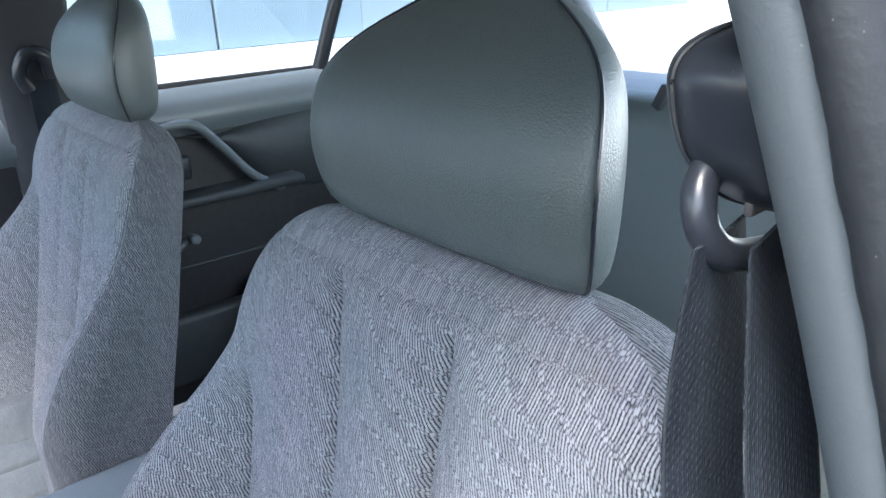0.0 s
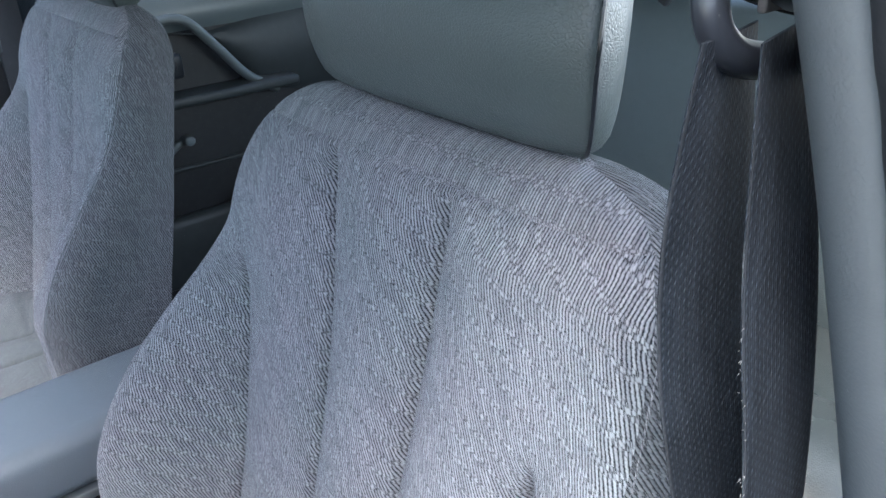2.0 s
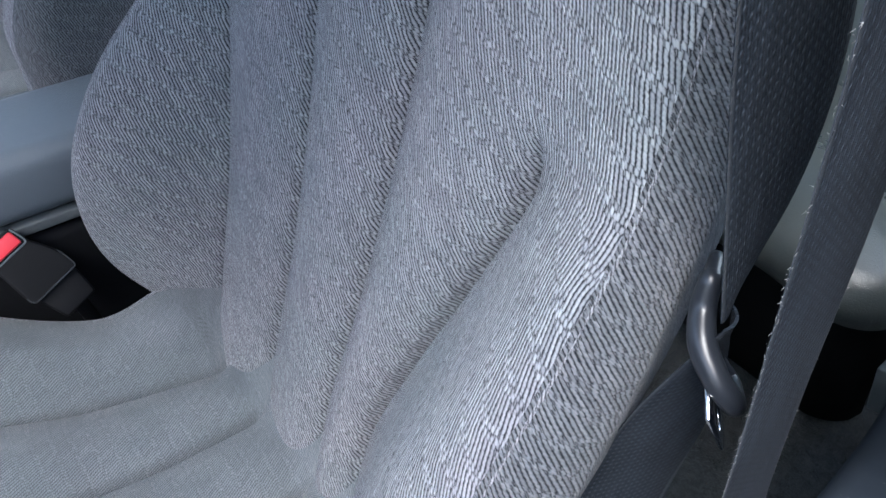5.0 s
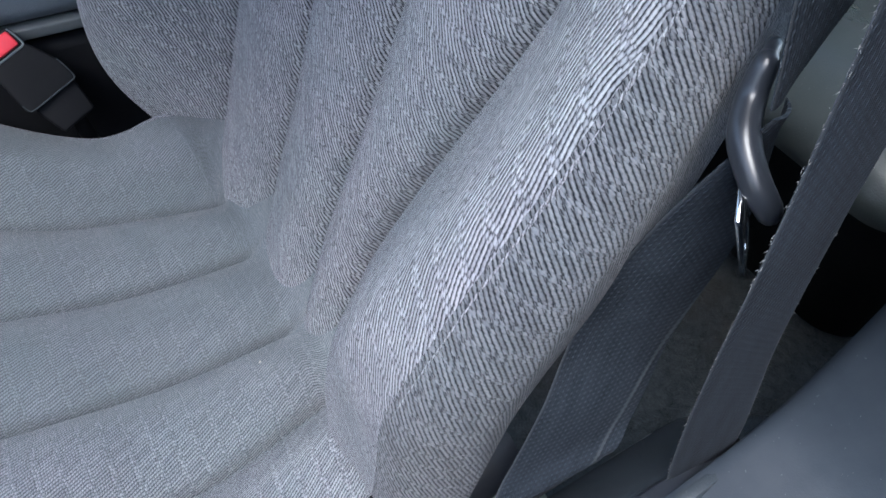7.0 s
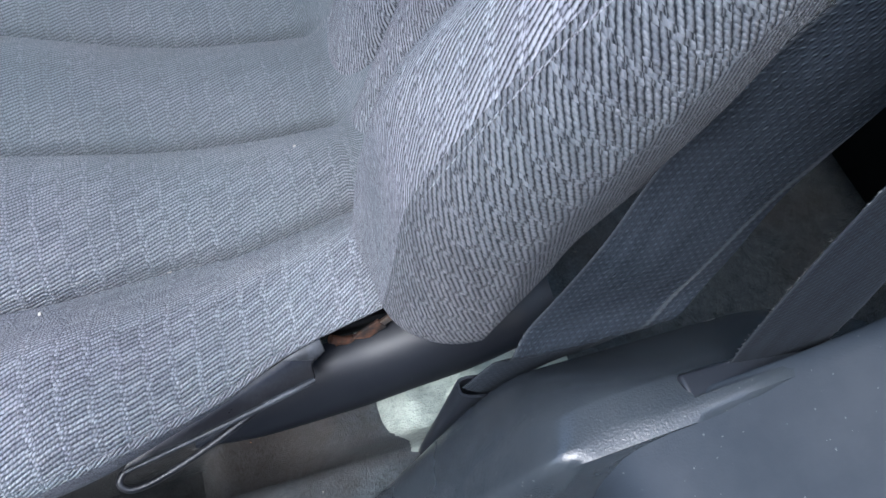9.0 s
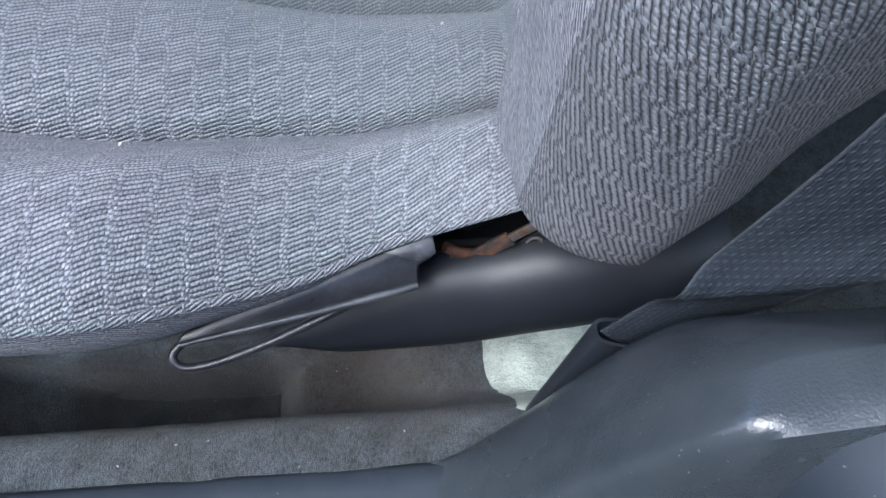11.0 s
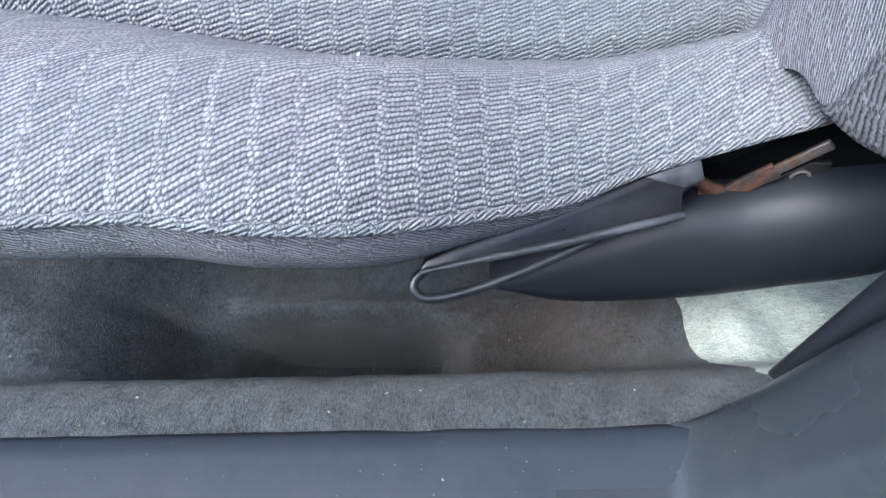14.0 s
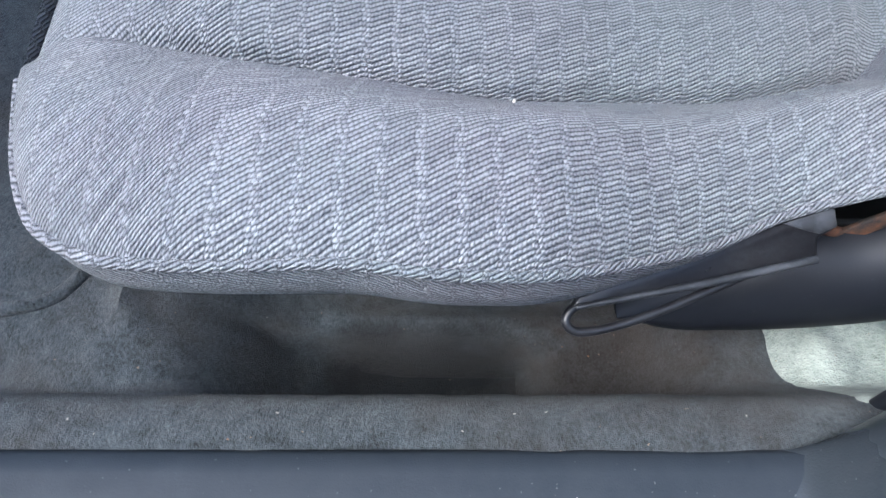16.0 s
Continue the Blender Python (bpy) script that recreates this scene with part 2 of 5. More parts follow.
FABRIC = weave("ribbed_seat_cloth", (0.080, 0.086, 0.097), (0.39, 0.397, 0.42), far_dim=0.75, fuzz=0.0008, beads=0.55)
FABRIC_EDGE = weave("ribbed_edge_cloth", (0.055, 0.060, 0.068), (0.37, 0.375, 0.40), pitch=0.0021, band=0.0105, stray=0.3)
FABRIC_BACK = weave("ribbed_back_cloth", (0.015, 0.018, 0.024), (0.385, 0.392, 0.420), lean=0.50, pitch=0.0023, beads=0.34, dots=0.32, stray=0.20, skew=-0.45, join=0.20, fuzz=0.0006)
FABRIC_TOP = weave("ribbed_yoke_cloth", (0.045, 0.050, 0.058), (0.36, 0.363, 0.385), lean=0.15, pitch=0.0023, beads=0.25, stray=0.3)
# the seat cloth again, its colour lowered for the shade on the bolster sides
FABRIC_SIDE_SHADED = weave("ribbed_side_cloth_shaded", (0.012, 0.015, 0.021), (0.22, 0.226, 0.245), lean=0.45, pitch=0.0027, depth=0.0012, beads=0.4, stray=0.45, skew=-0.35, join=0.7, fuzz=0.0009)
VINYL = grained("headrest_vinyl", (0.074, 0.091, 0.091), 0.38, 420.0, 0.00020, spec=0.5, leather=True, dust=0.02)
VINYL_REAR = grained("rear_seat_vinyl", (0.050, 0.060, 0.060), 0.30, 300.0, 0.00015, leather=True)
VINYL_BACK = grained("rear_back_vinyl", (0.085, 0.106, 0.108), 0.5, 300.0, 0.0003, leather=True)
PLASTIC_PILLAR = grained("pillar_plastic", (0.098, 0.112, 0.119), 0.52, 700.0, 0.0007, spot=0.3)
PLASTIC_TRIM = grained("foot_trim_plastic", (0.026, 0.034, 0.045), 0.60, 1000.0, 0.0003, spot=0.35, spec=0.18, dust=0.04)
PLASTIC_BLACK = grained("black_plastic", (0.016, 0.019, 0.025), 0.30, 800.0, 0.0001, dust=0.02)
PLASTIC_DARK = grained("dark_grey_plastic", (0.035, 0.038, 0.045), 0.5, 900.0, 0.0003)
PLASTIC_SHIELD = grained("seat_shield_plastic", (0.010, 0.012, 0.017), 0.44, 900.0, 0.00015, spec=0.4, dust=0.02)
DOOR_LIGHT = grained("door_upper_vinyl", (0.13, 0.155, 0.165), 0.36, 700.0, 0.0002)
DOOR_MID = grained("door_mid_vinyl", (0.028, 0.035, 0.038), 0.55, 600.0, 0.0003)
DOOR_DARK = grained("door_lower_vinyl", (0.011, 0.012, 0.014), 0.6, 600.0, 0.0002)
LID = grained("armrest_vinyl", (0.13, 0.155, 0.18), 0.38, 500.0, 0.0002, leather=True)
COVER = grained("retractor_cover_plastic", (0.036, 0.044, 0.052), 0.25, 900.0, 0.0005, spot=0.25, spec=0.6, dust=0.04)
RUBBER = grained("door_seal_rubber", (0.014, 0.016, 0.019), 0.6, 260.0, 0.0012)
HEADLINER = carpet_mat("headliner_cloth", (0.42, 0.43, 0.43), (0.5, 0.51, 0.51), 900.0)
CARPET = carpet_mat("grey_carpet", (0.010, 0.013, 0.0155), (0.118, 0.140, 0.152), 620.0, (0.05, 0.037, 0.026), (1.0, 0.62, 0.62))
FELT = carpet_mat("pale_felt", (0.24, 0.28, 0.25), (0.50, 0.56, 0.50), 300.0)
BELT = webbing("belt_webbing", (0.0035, 0.0050, 0.0075), (0.054, 0.067, 0.086))
LEVER = metal("painted_black_lever", (0.009, 0.009, 0.011), 0.27, 0.0, (0.020, 0.021, 0.024))
RUST = metal("rusty_steel", (0.028, 0.024, 0.022), 0.7, 0.1, (0.13, 0.058, 0.032))
STEEL = metal("grey_steel", (0.15, 0.14, 0.135), 0.5, 0.5, (0.12, 0.075, 0.05))
SCUFFED_AND_LIT = metal("scuffed_and_lit_grey_paint", (0.030, 0.033, 0.038), 0.38, 0.2, (0.07, 0.075, 0.085))
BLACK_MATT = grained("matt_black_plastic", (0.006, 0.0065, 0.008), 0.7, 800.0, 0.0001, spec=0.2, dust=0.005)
CHROME = metal("chrome", (0.75, 0.76, 0.78), 0.12, 1.0)
DARK_STEEL = metal("dark_steel", (0.012, 0.012, 0.013), 0.5, 0.3)
RED = grained("red_button_plastic", (0.75, 0.05, 0.07), 0.35, 900.0, 0.00005, dust=0.0)
THREAD = grained("pale_thread", (0.22, 0.22, 0.22), 0.8, 900.0, 0.0)
LINT = grained("pale_lint", (0.42, 0.40, 0.36), 0.9, 900.0, 0.0)
CRUMB = grained("brown_crumb", (0.3, 0.16, 0.08), 0.8, 900.0, 0.0)
ASPHALT = carpet_mat("asphalt", (0.04, 0.04, 0.042), (0.07, 0.07, 0.07), 60.0)
WALL_WHITE = grained("white_paint", (0.62, 0.62, 0.62), 0.6, 20.0, 0.0005)
WALL_BLUE = grained("pale_blue_paint", (0.13, 0.18, 0.22), 0.5, 20.0, 0.0005)
SCREEN_DARK = grained("light_screen_dark", (0.07, 0.075, 0.08), 0.8, 20.0, 0.001)
BODY = grained("body_paint", (0.25, 0.26, 0.28), 0.25, 900.0, 0.0)


def glass_mat():
    m = Nodes("window_glass")
    mixn, tr, gl, fr = (m.t.nodes.new("ShaderNode" + k) for k in ("MixShader", "BsdfTransparent", "BsdfGlossy", "Fresnel"))
    tr.inputs[0].default_value = (0.93, 0.96, 0.95, 1)
    gl.inputs["Roughness"].default_value = 0.02
    fr.inputs[0].default_value = 1.45
    m.t.links.new(fr.outputs[0], mixn.inputs[0])
    m.t.links.new(tr.outputs[0], mixn.inputs[1])
    m.t.links.new(gl.outputs[0], mixn.inputs[2])
    m.t.links.new(mixn.outputs[0], m.t.nodes["Material Output"].inputs[0])
    return m.mat


GLASS = glass_mat()


# ---- mesh helpers ----
def part(name, bm, material, parent=None, label="", smooth=True):
    me = bpy.data.meshes.new(name)
    bm.normal_update()
    bm.to_mesh(me)
    bm.free()
    me.materials.append(material)
    if smooth:
        me.polygons.foreach_set("use_smooth", [True] * len(me.polygons))
        me.set_sharp_from_angle(angle=radians(50))
    ob = new(name, me)
    if parent is not None:
        ob.parent = parent
    if label:
        ob["label"] = label
    return ob


def empty(name, at=(0, 0, 0)):
    ob = new(name)
    ob.location = at
    return ob


def curve1(x, keys):
    """A smooth curve through (x, value) keys, held beyond its ends."""
    if x <= keys[0][0]:
        return keys[0][1]
    for i in range(len(keys) - 1):
        (x0, y0), (x1, y1) = keys[i], keys[i + 1]
        if x <= x1:
            def slope(k):
                if k <= 0 or k >= len(keys) - 1:
                    a, b = keys[max(0, k - 1)], keys[min(len(keys) - 1, k + 1)]
                else:
                    a, b = keys[k - 1], keys[k + 1]
                return (b[1] - a[1]) / (b[0] - a[0])
            h, f = x1 - x0, (x - x0) / (x1 - x0)
            m0, m1 = slope(i) * h, slope(i + 1) * h
            return y0 * (2 * f**3 - 3 * f**2 + 1) + m0 * (f**3 - 2 * f**2 + f) + y1 * (3 * f**2 - 2 * f**3) + m1 * (f**3 - f**2)
    return keys[-1][1]


def sstep(a, b, x):
    f = min(1.0, max(0.0, (x - a) / (b - a)))
    return f * f * (3 - 2 * f)


def grid(rows, closed=False, caps=False, keep=None, centre=0, unwrap=None):
    """A skin over rows of points, unwrapped in metres from the column centre; keep(i, j) picks the cells to build."""
    bm = bmesh.new()
    uv = bm.loops.layers.uv.new("UVMap")
    n, w = len(rows), len(rows[0])
    pts = np.array([[tuple(p) for p in r] for r in rows], float)
    ring = np.concatenate([pts, pts[:, :1]], 1)
    us = np.concatenate([np.zeros((n, 1)), np.cumsum(np.linalg.norm(np.diff(ring, axis=1), axis=2), 1)], 1)
    us -= us[:, centre : centre + 1]
    vs = np.concatenate([np.zeros((1, w + 1)), np.cumsum(np.linalg.norm(np.diff(ring, axis=0), axis=2), 0)], 0)
    vs -= vs[n // 2 : n // 2 + 1]
    if unwrap is not None:
        us, vs = np.array(unwrap)[:, :, 0], np.array(unwrap)[:, :, 1]
    rows = [[Vector(p) for p in r] for r in rows]
    used = {}

    def vert(i, j):
        if (i, j % w) not in used:
            used[(i, j % w)] = bm.verts.new(rows[i][j % w])
        return used[(i, j % w)]

    for i in range(n - 1):
        for j in range(w if closed else w - 1):
            if keep and not keep(i, j):
                continue
            ids = ((i, j), (i, j + 1), (i + 1, j + 1), (i + 1, j))
            vv = [vert(*k) for k in ids]
            if len(set(vv)) < 4:
                continue
            f = bm.faces.new(vv)
            for lp, (a, b) in zip(f.loops, ids):
                lp[uv].uv = (us[a, b], vs[a, b])
    if caps:
        for i in (0, n - 1):
            try:
                f = bm.faces.new([vert(i, j) for j in (range(w) if i else range(w - 1, -1, -1))])
                for lp in f.loops:
                    lp[uv].uv = (lp.vert.co.y, lp.vert.co.x)
            except ValueError:
                pass
    bmesh.ops.recalc_face_normals(bm, faces=bm.faces)
    return bm


def box(cx, cy, cz, sx, sy, sz, bevel=0.0, seg=3, turn=None):
    bm = bmesh.new()
    bmesh.ops.create_cube(bm, size=1.0, matrix=Matrix.Diagonal((sx, sy, sz, 1)))
    if bevel:
        bmesh.ops.bevel(bm, geom=bm.edges[:], offset=bevel, segments=seg, affect="EDGES", profile=0.5)
    m = Matrix.Translation((cx, cy, cz))
    bmesh.ops.transform(bm, matrix=m @ turn if turn else m, verts=bm.verts)
    return bm


def smooth_path(pts, n):
    """n points along a Catmull-Rom line through pts (tuples of any length)."""
    out = []
    for k in range(n):
        f = k / (n - 1) * (len(pts) - 1)
        i = min(int(f), len(pts) - 2)
        t = f - i
        p = [np.array(pts[min(max(i + d, 0), len(pts) - 1)], float) for d in (-1, 0, 1, 2)]
        out.append(0.5 * (2 * p[1] + (p[2] - p[0]) * t + (2 * p[0] - 5 * p[1] + 4 * p[2] - p[3]) * t**2 + (3 * p[1] - p[0] - 3 * p[2] + p[3]) * t**3))
    return out


def tube(pts, radius, n=40, sides=10, flat=1.0, up=(0, 0, 1), closed_ends=True):
    """A round bar along a smooth line; radius may be a list; flat squeezes it along up."""
    path = [Vector(p) for p in smooth_path(pts, n)]
    rows = []
    for i, p in enumerate(path):
        d = (path[min(i + 1, n - 1)] - path[max(i - 1, 0)]).normalized()
        a = d.cross(Vector(up)).normalized()
        b = a.cross(d).normalized()
        r = radius if not isinstance(radius, (list, tuple)) else curve1(i / (n - 1), [(k / (len(radius) - 1), v) for k, v in enumerate(radius)])
        rows.append([p + a * r * math.cos(2 * math.pi * k / sides) + b * r * flat * math.sin(2 * math.pi * k / sides) for k in range(sides)])
    return grid(rows, closed=True, caps=closed_ends)


def ribbon(keys, n=60, thick=0.0014, across=10, bow=0.0, fold=None):
    """Webbing along keys (centre x, y, z, then the width vector x, y, z)."""
    rows = []
    path = smooth_path(keys, n)
    for i, k in enumerate(path):
        c, w = Vector(k[:3]), Vector(k[3:6])
        q, r = path[min(i + 1, n - 1)], path[max(i - 1, 0)]
        d = (Vector(q[:3]) - Vector(r[:3])).normalized()
        nrm = d.cross(w).normalized()
        ring = []
        for s, ks in ((1, range(across + 1)), (-1, range(across, -1, -1))):
            for a in ks:
                f = a / across - 0.5
                e = thick / 2 * (0.35 if a in (0, across) else 1.0)
                crease = fold[2] * math.exp(-(((i / n - fold[0] + 0.22 * f) / fold[1]) ** 2)) if fold else 0.0
                ring.append(c + w * f + nrm * (bow * (1 - 4 * f * f) + s * e + crease))
        rows.append(ring)
    return grid(rows, closed=True, caps=True)


def prism(outline, depth, bevel=0.0, seg=2, m=None, hole=None):
    """A flat outline in x, y, thickened along z; with an optional hole outline of as many points."""
    bm = bmesh.new()
    n = len(outline)
    if hole:
        for z in (0, depth):
            a = [bm.verts.new((x, y, z)) for x, y in outline]
            b = [bm.verts.new((x, y, z)) for x, y in hole]
            for i in range(n):
                bm.faces.new([a[i], a[(i + 1) % n], b[(i + 1) % n], b[i]])
        bm.verts.ensure_lookup_table()
        for k in (0, n):
            for i in range(n):
                bm.faces.new([bm.verts[k + i], bm.verts[k + (i + 1) % n], bm.verts[2 * n + k + (i + 1) % n], bm.verts[2 * n + k + i]])
    else:
        a = [bm.verts.new((x, y, 0)) for x, y in outline]
        b = [bm.verts.new((x, y, depth)) for x, y in outline]
        bm.faces.new(a[::-1])
        bm.faces.new(b)
        for i in range(n):
            bm.faces.new([a[i], a[(i + 1) % n], b[(i + 1) % n], b[i]])
    bmesh.ops.recalc_face_normals(bm, faces=bm.faces)
    if bevel:
        es = [e for e in bm.edges if len(e.link_faces) == 2 and e.calc_face_angle(0) > 0.9]
        bmesh.ops.bevel(bm, geom=es, offset=bevel, segments=seg, affect="EDGES", profile=0.5)
    if m:
        bmesh.ops.transform(bm, matrix=m, verts=bm.verts)
    return bm


def frame_of(at, along, normal):
    """A pose whose x runs along, whose z is near the normal."""
    x = Vector(along).normalized()
    z = (Vector(normal) - x * x.dot(Vector(normal))).normalized()
    y = z.cross(x)
    return Matrix(((x.x, y.x, z.x, at[0]), (x.y, y.y, z.y, at[1]), (x.z, y.z, z.z, at[2]), (0, 0, 0, 1)))


# ---- ground, outside and shell ----
def slab(name, x0, x1, y0, y1, z0, z1, mat, label, category, bevel=0.0):
    ob = part(name, box((x0 + x1) / 2, (y0 + y1) / 2, (z0 + z1) / 2, x1 - x0, y1 - y0, z1 - z0, bevel), mat, None, "", False)
    return tagged(ob, label, category, kind="structure")


slab("ground", -60, 60, -60, 60, -0.2, 0.0, ASPHALT, "grey asphalt yard round the parked car", "ground")


# pale wall across the yard, white below and blue above, with panel joints
wall = part("wall_yard", box(2, 4.6, 0.395, 24, 0.2, 0.79), WALL_WHITE, None, "", False)
tagged(wall, "white painted plinth wall across the yard", "wall", kind="structure")
for k in range(12):
    part("panel", box(-9 + 2.0 * k, 4.66, 1.42, 1.985, 0.12, 1.26, 0.01, 1), WALL_BLUE, wall, "", False)
rear_wall = part("wall_rear", box(7.5, 1, 0.55, 0.2, 14, 1.1), WALL_WHITE, None, "", False)
tagged(rear_wall, "pale painted wall behind the car", "wall", kind="structure")


# unseen dark screen, added to hold back low light from the door side
near_screen = part("light_screen_near", box(-0.40, -0.72, 0.71, 2.6, 0.1, 1.42), SCREEN_DARK, None, "", False)
tagged(near_screen, "unseen dark screen added to block light on the door side", "wall", kind="structure")

YC = 0.402          # middle of the near seat
FAR = 1.47          # inner face of the far door
FLOOR = 0.34


def floor_height(x, y):
    """Carpeted floor: drops from the sill ridge to the footwell, with a soft hump towards the front."""
    z = curve1(y, [(0.06, 0.437), (0.085, 0.437), (0.108, 0.430), (0.122, 0.417), (0.135, 0.385), (0.15, 0.352), (0.17, 0.341), (0.22, 0.338), (1.6, 0.338)])
    z = lerp(z, max(z, 0.395 - 0.10 * max(0.0, y - 0.13)), sstep(-0.19, -0.28, x))
    rail = 0.014 * math.exp(-(((y - 0.222) / 0.012) ** 2)) * sstep(-0.24, -0.14, x)
    fold = 0.012 * math.exp(-(((x + 0.296 + 0.25 * (y - 0.2)) / 0.009) ** 2)) * sstep(0.15, 0.19, y)
    wob = 0.004 * noise.noise(Vector((x * 14, y * 14, 0.3))) + 0.0018 * noise.noise(Vector((x * 60, y * 60, 2.0)))
    wob -= 0.010 * math.exp(-(((x + 0.37) / 0.022) ** 2) - ((y - 0.150) / 0.012) ** 2)
    well = 0.065 * sstep(0.10, 0.03, x) * sstep(-0.31, -0.130, x) * sstep(0.128, 0.142, y)
    trench = 0.060 * sstep(-0.005, -0.035, x) * sstep(-0.27, -0.110, x) * sstep(0.128, 0.145, y) * sstep(0.212, 0.200, y)
    return z - well - trench + rail + fold + wob


def carpet_rows():
    xs = [-0.95 + 0.02 * k for k in range(28)] + [-0.40 + 0.0075 * k for k in range(74)]
    ys = [0.055 + 0.004 * k for k in range(50)] + [0.26 + 0.03 * k for k in range(40)]
    return [[(x, y, floor_height(x, y)) for y in ys] for x in xs]


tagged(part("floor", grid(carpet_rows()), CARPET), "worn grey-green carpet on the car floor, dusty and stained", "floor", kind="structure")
ring = [(x, y, floor_height(x, y) + 0.001) for x, y in ((-0.395, 0.183), (-0.374, 0.185), (-0.353, 0.189), (-0.341, 0.195), (-0.333, 0.204), (-0.327, 0.215), (-0.325, 0.226))]
tagged(part("carpet_bead", tube(ring, 0.0048, 60, 8), CARPET), "raised curved bead moulded in the grey carpet", "floor", kind="structure")
slab("floor_pan", -1.0, 1.7, -0.05, 1.6, 0.08, 0.15, DARK_STEEL, "dark steel floor pan beneath the carpet", "floor")


def felt_rows():
    rows = []
    for i in range(40):
        x = 0.118 + 0.0045 * i
        row = []
        for j in range(40):
            y = 0.110 + 0.0045 * j
            n1 = noise.noise(Vector((x * 30, y * 30, 1.0))) * 0.010 + noise.noise(Vector((x * 90, y * 90, 4.0))) * 0.003
            e = sstep(0, 7, i + 1.2 * noise.noise(Vector((0, y * 40, 8)))) * sstep(0, 2, j)
            row.append((x + 0.008 * noise.noise(Vector((0, y * 40, 3))) * (1 - i / 60), y, lerp(floor_height(x, y) - 0.004, max(0.338 + 0.022 + n1, floor_height(x, y) + 0.004 + 0.3 * n1), e)))
        rows.append(row)
    return rows


tagged(part("felt_pad", grid(felt_rows()), FELT), "pale green-white felt underlay lying bare beside the carpet", "underlay")

rear_floor = [[(x, y, 0.325 + 0.004 * noise.noise(Vector((x * 12, y * 12, 7)))) for y in [0.06 + 0.05 * k for k in range(29)]] for x in [0.14 + 0.03 * k for k in range(50)]]
tagged(part("floor_rear", grid(rear_floor), CARPET), "dark grey carpet in the rear footwell", "floor", kind="structure")


# sill, pillar and shell ----------------------------------------------------
def sill_rows():
    rows = []
    for i in range(60):
        x = -1.1 + i * (1.45 / 59)
        rows.append([(x, -0.10, 0.30), (x, -0.098, 0.385), (x, -0.085, 0.408), (x, -0.06, 0.416), (x, -0.02, 0.424), (x, 0.02, 0.432), (x, 0.055, 0.4405),
                     (x, 0.076, 0.4435), (x, 0.085, 0.4425), (x, 0.089, 0.437), (x, 0.090, 0.42), (x, 0.088, 0.36)])
    return rows


tagged(part("sill_trim", grid(sill_rows()), PLASTIC_TRIM), "dusty blue-grey plastic trim along the door sill", "sill trim", kind="structure")

EDGE_X = [(0.42, 0.190), (0.50, 0.187), (0.55, 0.185), (0.60, 0.179), (0.625, 0.186), (0.637, 0.204), (0.644, 0.230), (0.654, 0.262), (0.670, 0.290), (0.695, 0.306), (0.74, 0.313), (0.78, 0.308), (0.84, 0.284), (0.90, 0.254), (1.02, 0.222), (1.15, 0.196), (1.30, 0.17), (1.40, 0.15)]
EDGE_Y = [(0.42, 0.060), (0.70, 0.060), (0.82, 0.057), (0.90, 0.057), (1.02, 0.077), (1.15, 0.105), (1.30, 0.147), (1.40, 0.178)]


def pillar_rows():
    rows = []
    for z in [0.42 + 0.02 * k for k in range(10)] + [0.61 + 0.004 * k for k in range(35)] + [0.75 + 0.0088 * k for k in range(75)]:
        x, y = curve1(z, EDGE_X), curve1(z, EDGE_Y)
        r = lerp(0.006, 0.018, sstep(0.7, 1.1, z))
        ring = [(x + 0.12, y - 0.20, z), (x + 0.03, y - 0.10, z), (x + 0.012, y - 0.05, z), (x + 0.004, y - 0.03, z)]
        for k in range(9):
            a = k / 8 * math.pi * 0.55
            ring.append((x + r - r * math.cos(a), y - r + r * math.sin(a) + 0.004 * k / 8, z))
        inn = 0.012 * sstep(0.75, 1.0, z)
        ring += [(x + 0.05, y + 0.003 + inn, z), (x + 0.10, y + 0.001 + inn, z), (x + 0.16, y - 0.012 + inn * 0.5, z), (x + 0.18, y - 0.06, z)]
        rows.append(ring)
    return rows


tagged(part("pillar_trim", grid([r for r in pillar_rows() if r[0][2] > 0.845]), PLASTIC_PILLAR), "grey moulded plastic trim on the door pillar", "pillar trim", kind="structure")
tagged(part("pillar_foot_trim", grid([r for r in pillar_rows() if r[0][2] < 0.855]), PLASTIC_TRIM), "dusty blue-grey plastic trim at the pillar foot", "pillar trim", kind="structure")


def seal_rows():
    """Ribbed rubber door seal that follows the pillar edge."""
    rows = []
    for i in range(90):
        z = 0.88 + i * (0.52 / 89)
        x, y = curve1(z, EDGE_X), curve1(z, EDGE_Y) - 0.024
        ring = []
        for k in range(12):
            a = 2 * math.pi * k / 12
            w = 0.0011 * noise.noise(Vector((a * 2, z * 60, 5)))
            ring.append((x + 0.010 + (0.013 + w) * math.cos(a), y - 0.004 + (0.010 + w) * math.sin(a), z))
        rows.append(ring)
    return rows


tagged(part("door_seal", grid(seal_rows(), closed=True, caps=True), RUBBER), "wrinkled dark rubber weatherstrip on the door frame", "door seal", kind="structure")


